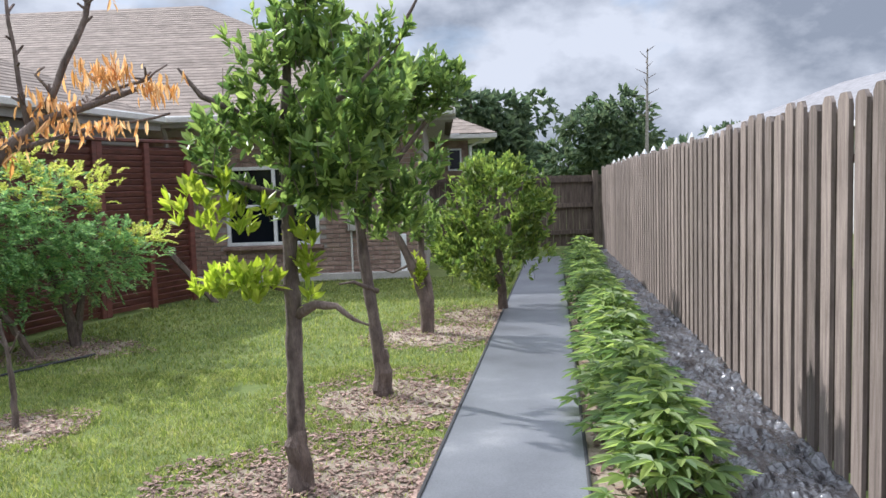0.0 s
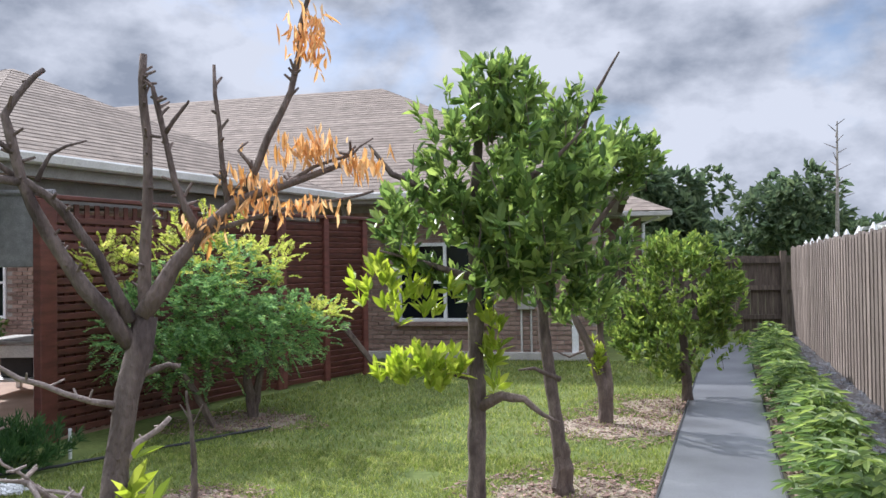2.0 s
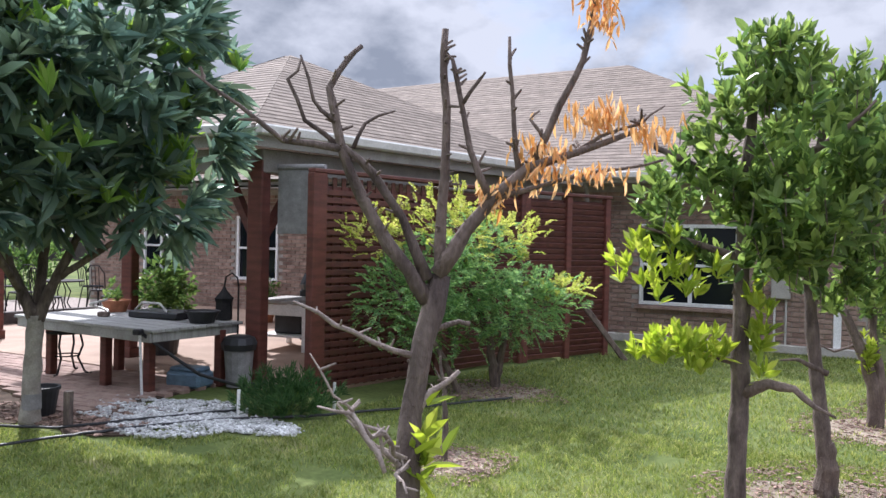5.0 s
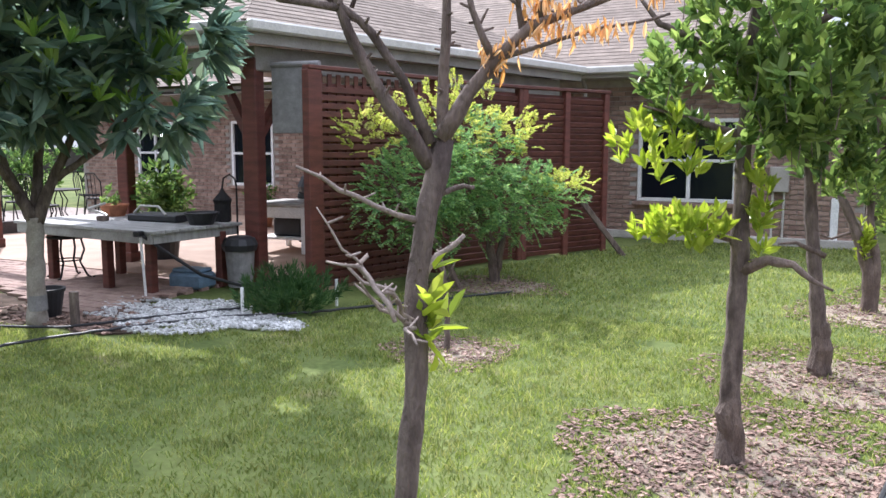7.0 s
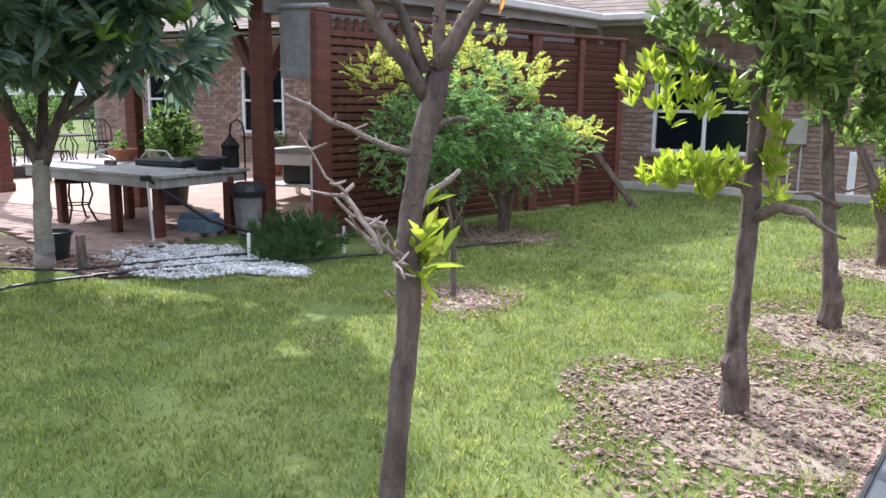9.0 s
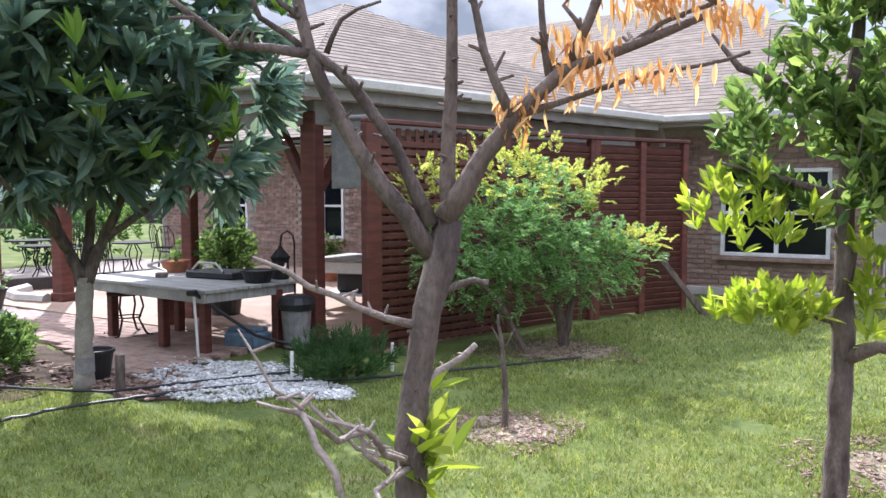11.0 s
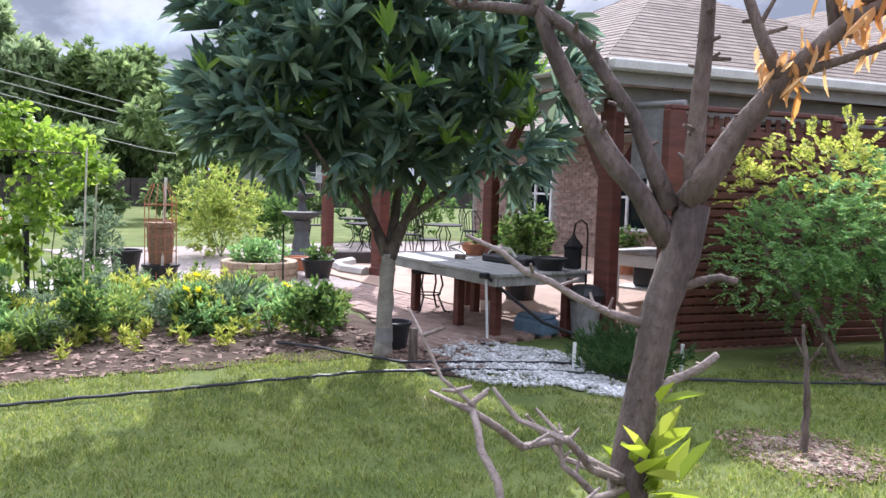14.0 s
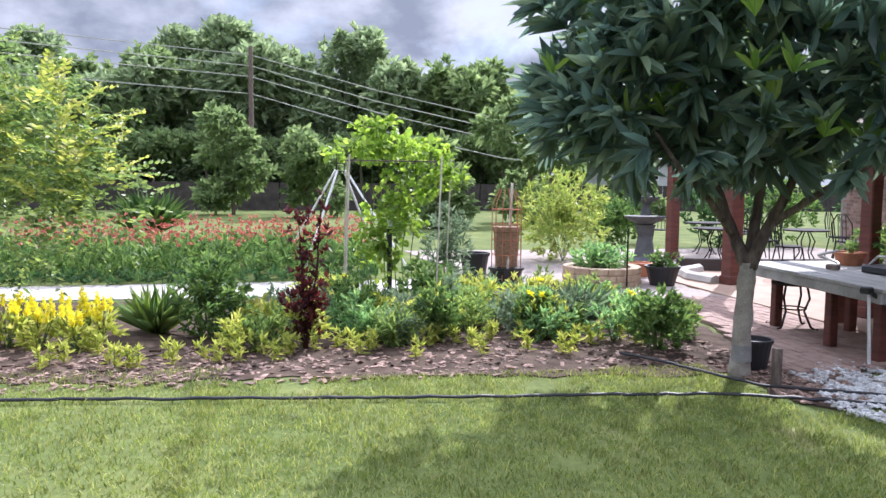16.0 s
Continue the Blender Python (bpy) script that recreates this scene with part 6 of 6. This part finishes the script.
for a, b, rx, ry in RINGS:
    slab("mulch_ring", ragged([(a + rx * 0.72 * math.cos(i * 0.4488) * (1 + 0.25 * noise.noise((i * 0.9, a, 1))), b + ry * 0.72 * math.sin(i * 0.4488) * (1 + 0.25 * noise.noise((i * 0.9, b, 7)))) for i in range(14)], RND, 0.05), 0.006, M_SAND, "bare mulched soil ring round a tree", "mulch", 0.02)


def ring_place(rng):
    a, b, rx, ry = RINGS[rng.choice(len(RINGS), p=[0.36, 0.2, 0.14, 0.12, 0.08, 0.10])]
    t, r = rng.uniform(0, 6.283), rng.random() ** 0.6 * 1.15
    r *= 1 + 0.35 * noise.noise((math.cos(t) * 1.6 + a * 3, math.sin(t) * 1.6, 5))
    x, y = a + rx * r * math.cos(t), b + ry * r * math.sin(t)
    return (min(x, PATH_L(y) - 0.03), y, 0.010 + 0.012 * rng.random())


scatter_bits("wood_mulch", "brown wood chip mulch round the trees", "mulch", 8500, ring_place, 0.0125, M_CHIP, 0.3, 2.0, 301)
STONES = [((-5.75, 5.0), 0.62, 0.40), ((-5.05, 4.75), 0.50, 0.42), ((-4.55, 5.05), 0.55, 0.22), ((-5.25, 5.15), 0.5, 0.45)]


def stone_place(rng):
    (a, b), rx, ry = STONES[rng.integers(len(STONES))]
    for _ in range(6):
        t, r = rng.uniform(0, 6.283), math.sqrt(rng.random())
        x, y = a + rx * r * math.cos(t), b + ry * r * math.sin(t)
        if noise.noise((x * 8, y * 8, 3)) > -0.55 + 0.5 * max(0, -5.5 - x) + 0.7 * rng.random():
            break
    return (x, y, 0.016 + 0.012 * rng.random())


scatter_bits("white_gravel", "bright white decorative stones by the patio", "gravel", 4600, stone_place, 0.018, M_STONE_W, 0.7, 1.2, 302)
scatter_bits("bed_litter", "dry litter and bark bits on the flower bed", "litter", 1800, lambda rng: (rng.uniform(-7.6, -6.25), rng.uniform(-3, 4.6), 0.014), 0.022, M_CHIP, 0.3, 2.2, 303)
scatter_bits("mulch_bits", "dark mulch bits by the loquat trunk", "mulch", 1500, lambda rng: (rng.uniform(-6.4, -5.2), rng.uniform(4.2, 5.1), 0.016), 0.022, M_CHIP, 0.3, 2.0, 304)
scatter_bits("leaf_litter", "dry leaf litter on the planting strip", "litter", 2200, lambda rng: (lambda y: (PATH_R(y) + 0.03 + 0.5 * rng.random(), y, 0.014))(rng.uniform(2, 16)), 0.018, M_CHIP, 0.25, 1.8, 305)


def grass(name, n, region, h, w, seed, label):
    rng = np.random.default_rng(seed)
    P = np.array([p for p in (region(rng) for _ in range(n)) if p is not None])
    n = len(P)
    a = rng.uniform(0, 6.283, n)
    lean = rng.normal(0, 0.45, (n, 2))
    tuft = np.array([noise.noise((p[0] * 4.0, p[1] * 4.0, 6.0)) for p in P])
    H = h * rng.uniform(0.5, 1.4, n) * (1 + 0.7 * tuft)
    side = np.stack([np.cos(a), np.sin(a), np.zeros(n)], 1) * w / 2
    base = np.column_stack([P, np.full(n, -0.003)])
    mid = base + np.column_stack([lean * H[:, None] * 0.5, H * 0.62])
    tip = base + np.column_stack([lean * H[:, None] * 1.3, H])
    v = np.stack([base - side, base + side, mid + side * 0.8, mid - side * 0.8, tip], 1).reshape(-1, 3)
    i = (np.arange(n) * 5)[:, None]
    me = bpy.data.meshes.new(name)
    faces = [tuple(q) for q in (i + np.array([[0, 1, 2, 3]]))] + [tuple(q) for q in (i + np.array([[3, 2, 4]]))]
    me.from_pydata(v.tolist(), [], faces)
    me.materials.append(M_BLADE)
    return tagged(new(name, me), label, "grass", kind="stuff")


def lawn_ok(x, y):
    if x > PATH_L(y) - 0.01 or in_ring(x, y, 0.72) and RND.random() < 0.72:
        return False
    if y > 6.2 and x < -4.9 + (y - 6.2) * 0.33:
        return False
    if x < -6.35 or (x < -5.0 and y > 4.1) or (x < -4.2 and y > 4.75):
        return False
    return y < 12.5


def near_lawn(rng):
    x, y = rng.uniform(-6.4, 0.6), rng.uniform(0.3, 6.5)
    return (x, y) if lawn_ok(x, y) and noise.noise((x * 1.7, y * 1.7, 9)) > -0.45 + 0.3 * rng.random() - 0.15 else None


def far_lawn(rng):
    x, y = rng.uniform(-5.0, 1.2), rng.uniform(6.0, 12.5)
    return (x, y) if lawn_ok(x, y) else None


def west_lawn(rng):
    x, y = rng.uniform(-6.8, -0.8), rng.uniform(-4.5, 0.5)
    return (x, y) if y > -2.6 - 1.9 * rng.random() else None


grass("grass_blades", 150000, near_lawn, 0.032, 0.0065, 401, "short green grass blades of the near lawn")
grass("grass_blades_far", 50000, far_lawn, 0.035, 0.009, 402, "short green grass blades towards the house")
grass("grass_blades_west", 60000, west_lawn, 0.032, 0.0075, 403, "short green grass blades before the flower bed")

# brick pavers
pvm = boxm((0, 0, 0), (0.20, 0.10, 0.05), bevel=0.004)
me = bpy.data.meshes.new("paver")
pvm.to_mesh(me)
pvm.free()
me.materials.append(M_PAVER)
pvt = thing("paver_floor", (-7.8, 5.7, 0), "weathered reddish brick paver strip beside the patio", "paving", kind="structure")
for i in range(20):
    for j in range(19):
        x, y = -9.6 + i * 0.205 + (0.1 if j % 2 else 0), 4.60 + j * 0.105
        lo = 5.55 + (x + 9.6) * (4.62 - 5.55) / 3.25
        if y < lo or y > 6.22 or x > -6.0:
            continue
        o = new("paver", me)
        o.matrix_world = pose(x, y, 0.012 + RND.uniform(-0.003, 0.003), RND.uniform(-0.6, 0.6), 0, RND.uniform(-1, 1))
        attach(o, pvt)


# ---- distance ----
def far_tree(name, x, y, h, r, mat, label, seed, n=520, leaf=0.45, trunk=0.2, base=0.25):
    t = thing(name, (x, y, 0), label, "tree", "far trees")
    rng = np.random.default_rng(seed)
    part("trunk", tube(bmesh.new(), [(x, y, -0.1), (x + 0.1, y, h * 0.4), (x, y, h * 0.8)], [trunk, trunk * 0.7, trunk * 0.2], 8), M_BARK_D, t)
    lobes = []
    for k in range(9):
        a, q = rng.uniform(0, 6.28), rng.uniform(0.1, 0.75)
        z = rng.uniform(base + 0.1, 0.86)
        lobes.append((x + r * q * math.cos(a), y + r * q * math.sin(a), h * z, r * rng.uniform(0.3, 0.5), r * rng.uniform(0.3, 0.5), h * rng.uniform(0.10, 0.17)))
    pos, d = lobes_points(lobes, n, rng, 0.5)
    v, f = whorls(pos, d + np.array([0, 0, 0.3]), 6, leaf, leaf * 0.5, rng, 0.8, leaf * 0.4)
    link_mesh("crown", v, f, mat, t)
    return t


far_tree("broadleaf_tree", 1.2, 30, 5.5, 2.3, M_FAR, "dark broadleaf tree behind the house", 501, 700, 0.36)
far_tree("broadleaf_tree", 6.0, 33, 5.1, 3.1, M_FAR, "dark spreading tree beyond the gate", 502, 650, 0.32)
far_tree("broadleaf_tree", -2.5, 33, 5.8, 2.4, M_FAR, "dark broadleaf tree behind the roof", 503, 500, 0.4)
for k in range(9):
    far_tree("hedge_tree", 1.0 + k * 2.6, 37 + (k % 3), 3.5 + 0.4 * (k % 2), 2.2, M_FAR, "dense dark hedge tree in the distance", 510 + k, 330, 0.36, base=0.05)
sn = thing("sparse_tree", (8.3, 30, 0), "tall thin leafless tree beyond the fence", "tree")
part("trunk", tube(bmesh.new(), [(7.4, 29, 0), (7.45, 29, 3), (7.5, 29, 6.0)], [0.09, 0.06, 0.02], 7), M_PALE_TRUNK, sn)
for k in range(14):
    z = 3.4 + k * 0.19
    a = k * 2.4
    L = 0.55 - 0.02 * k
    part("branch", tube(bmesh.new(), [(7.45, 29, z), (7.45 + L * math.cos(a), 29 + L * math.sin(a), z + 0.2)], [0.018, 0.008], 5), M_BARK, sn)

# neighbour roof over the fence
nb = thing("neighbour_house", (12, 22, 0), "neighbouring house with grey shingle roof", "house", kind="structure")
part("wall", boxm((13.5, 23, 1.2), (8, 16, 2.4)), M_SIDING, nb)
bm = bmesh.new()
vs = [bm.verts.new(p) for p in ((9.0, 14.5, 2.5), (9.0, 31.5, 2.5), (18, 31.5, 2.5), (18, 14.5, 2.5), (13.5, 19.0, 4.4), (13.5, 27.0, 4.4))]
for q in ((0, 4, 5, 1), (1, 5, 2), (2, 5, 4, 3), (3, 4, 0), (0, 1, 2, 3)):
    bm.faces.new([vs[i] for i in q])
part("roof", bm, M_ROOF_G, nb)
part("gutter", boxm((8.95, 23, 2.48), (0.12, 17, 0.12)), M_WHITE, nb)

# woods beyond the west lawn
rng = np.random.default_rng(601)
wt = [far_tree("woodland_tree", -46 - k, -24 + 2.2 * k, 9.4 + 0.5 * (k % 3), 3.3, M_WOODS if k % 2 else M_WOODS_D, "tall green woodland tree behind the lawn", 610 + k, 1000, 0.5, 0.22, -0.05) for k in range(6)]
for k in range(54):
    y = -40 + (k % 27) * 2.6 + rng.uniform(-0.9, 0.9)
    x = -44.5 - (k // 27) * 4 - rng.uniform(0, 2.5)
    x -= 9 if 14 < y < 30 else 0
    s = wt[rng.integers(6)]
    dz = rng.uniform(-1.3, 0.2) - max(0, y) * 0.03
    copy_thing(s, pose(x, y, dz, 0, 0, rng.uniform(0, 360)))
under = far_tree("woodland_bush", -41, -36, 4.2, 2.4, M_WOODS_D, "dense green undergrowth at the wood's edge", 640, 420, 0.4, 0.1, -0.1)
for k in range(26):
    copy_thing(under, pose(-41 - rng.uniform(0, 1.5) - (10 if 16 < -33 + k * 2.5 < 29 else 0), -33 + k * 2.5, rng.uniform(-0.8, 0), 0, 0, rng.uniform(0, 360)))
for k, (x, y, h, r) in enumerate(((-33, -1.2, 4.4, 1.8), (-31, 1.6, 3.8, 1.5), (-30, -7.0, 3.6, 1.5), (-27, 9.0, 4.6, 1.9), (-29, 13.0, 4.6, 2.0), (-24, 5.5, 3.3, 1.3))):
    far_tree("lawn_tree", x, y, h, r, M_WOODS_D, "rounded green tree standing on the back lawn", 650 + k, 560, 0.28, 0.08, -0.04)
ff = thing("back_fence", (-37, 4, 0), "dark wooden fence at the back of the lawn", "fence", kind="structure")
for k in range(44):
    part("panel", boxm((-37.5 + RND.uniform(-0.02, 0.02), -30 + k * 1.85, 0.62), (0.06, 1.8, 1.24)), M_FENCE_B, ff)
up_t = thing("utility_pole", (-40, -0.8, 0), "wooden utility pole with cables", "utility pole")
part("pole", tube(bmesh.new(), [(-40, -0.8, 0), (-40, -0.8, 7.6)], [0.14, 0.10], 8), M_BARK_D, up_t)
for z0, z1, z2 in ((7.2, 8.2, 6.2), (6.7, 7.2, 5.5), (6.2, 6.5, 4.9), (5.4, 5.0, 3.9)):
    part("cable", tube(bmesh.new(), [(-34, -22, z0 + 1.0), (-37, -11, z0 + 0.3), (-40, -0.8, z0), (-38, 5, z0 - 1.7), (-38, 11, z0 - 2.9), (-37, 24, z0 - 4.2)], [0.022] * 6, 5), M_GUTTER, up_t)
# pale neighbour house to the west
wh = thing("pale_house", (-45, 22.5, 0), "pale grey gabled house beyond the back lawn", "house", kind="structure")
part("wall", boxm((-45.5, 22.5, 1.4), (5, 7, 2.8)), M_SIDING, wh)
bm = bmesh.new()
vs = [bm.verts.new(p) for p in ((-42.6, 18.6, 2.7), (-42.6, 26.4, 2.7), (-48.4, 26.4, 2.7), (-48.4, 18.6, 2.7), (-45.5, 20.5, 4.3), (-45.5, 24.5, 4.3))]
for q in ((0, 1, 5, 4), (1, 2, 5), (2, 3, 4, 5), (3, 0, 4), (3, 2, 1, 0)):
    bm.faces.new([vs[i] for i in q])
part("roof", bm, M_ROOF_G, wh)
w1 = part("window", boxm((-42.97, 21.0, 2.1), (0.06, 0.9, 1.2)), M_WHITE, wh)
part("pane", boxm((-42.93, 21.0, 2.1), (0.02, 0.76, 1.06)), M_GLASS, w1)

# bricks of the near house wall, nearest part piece by piece
bk = boxm((0, 0, 0), (0.198, 0.03, 0.060), bevel=0.003)
me = bpy.data.meshes.new("brick")
bk.to_mesh(me)
bk.free()
me.materials.append(M_BRICK)
holder = [o for o in house.children if o.name.startswith("wall")][0]
rest, made = [], 0
for j in range(32):
    for i in range(76):
        x = -15.8 + i * 0.2085 + (0.104 if j % 2 else 0)
        z = 0.05 + j * 0.072
        if x > -0.35 or any(h[0] - 0.08 < x < h[1] + 0.08 and h[2] - 0.06 < z < h[3] + 0.02 for h in HOLES):
            continue
        if x > -4.0 and made < 300 and z > 0.13:
            o = new("brick", me)
            o.matrix_world = pose(x, WY - 0.005, z)
            attach(o, house)
            made += 1
        else:
            rest.append((x, WY - 0.005, z))
V, F = [], []
cv = [(a * 0.099, b * 0.015, c * 0.030) for a in (-1, 1) for b in (-1, 1) for c in (-1, 1)]
for x, y, z in rest:
    o = len(V)
    V += [(x + a, y + b, z + c) for a, b, c in cv]
    F += [(o, o + 4, o + 5, o + 1), (o + 1, o + 5, o + 7, o + 3), (o, o + 2, o + 6, o + 4), (o, o + 1, o + 3, o + 2), (o + 4, o + 6, o + 7, o + 5)]
rb = link_mesh("brickwork", V, F, surface("brick_joined", (0.23, 0.15, 0.12), (0.36, 0.26, 0.21), 9, 0.9, 0.5, 90, island=0.5, spec=0.2), house)
tagged(rb, kind="stuff")
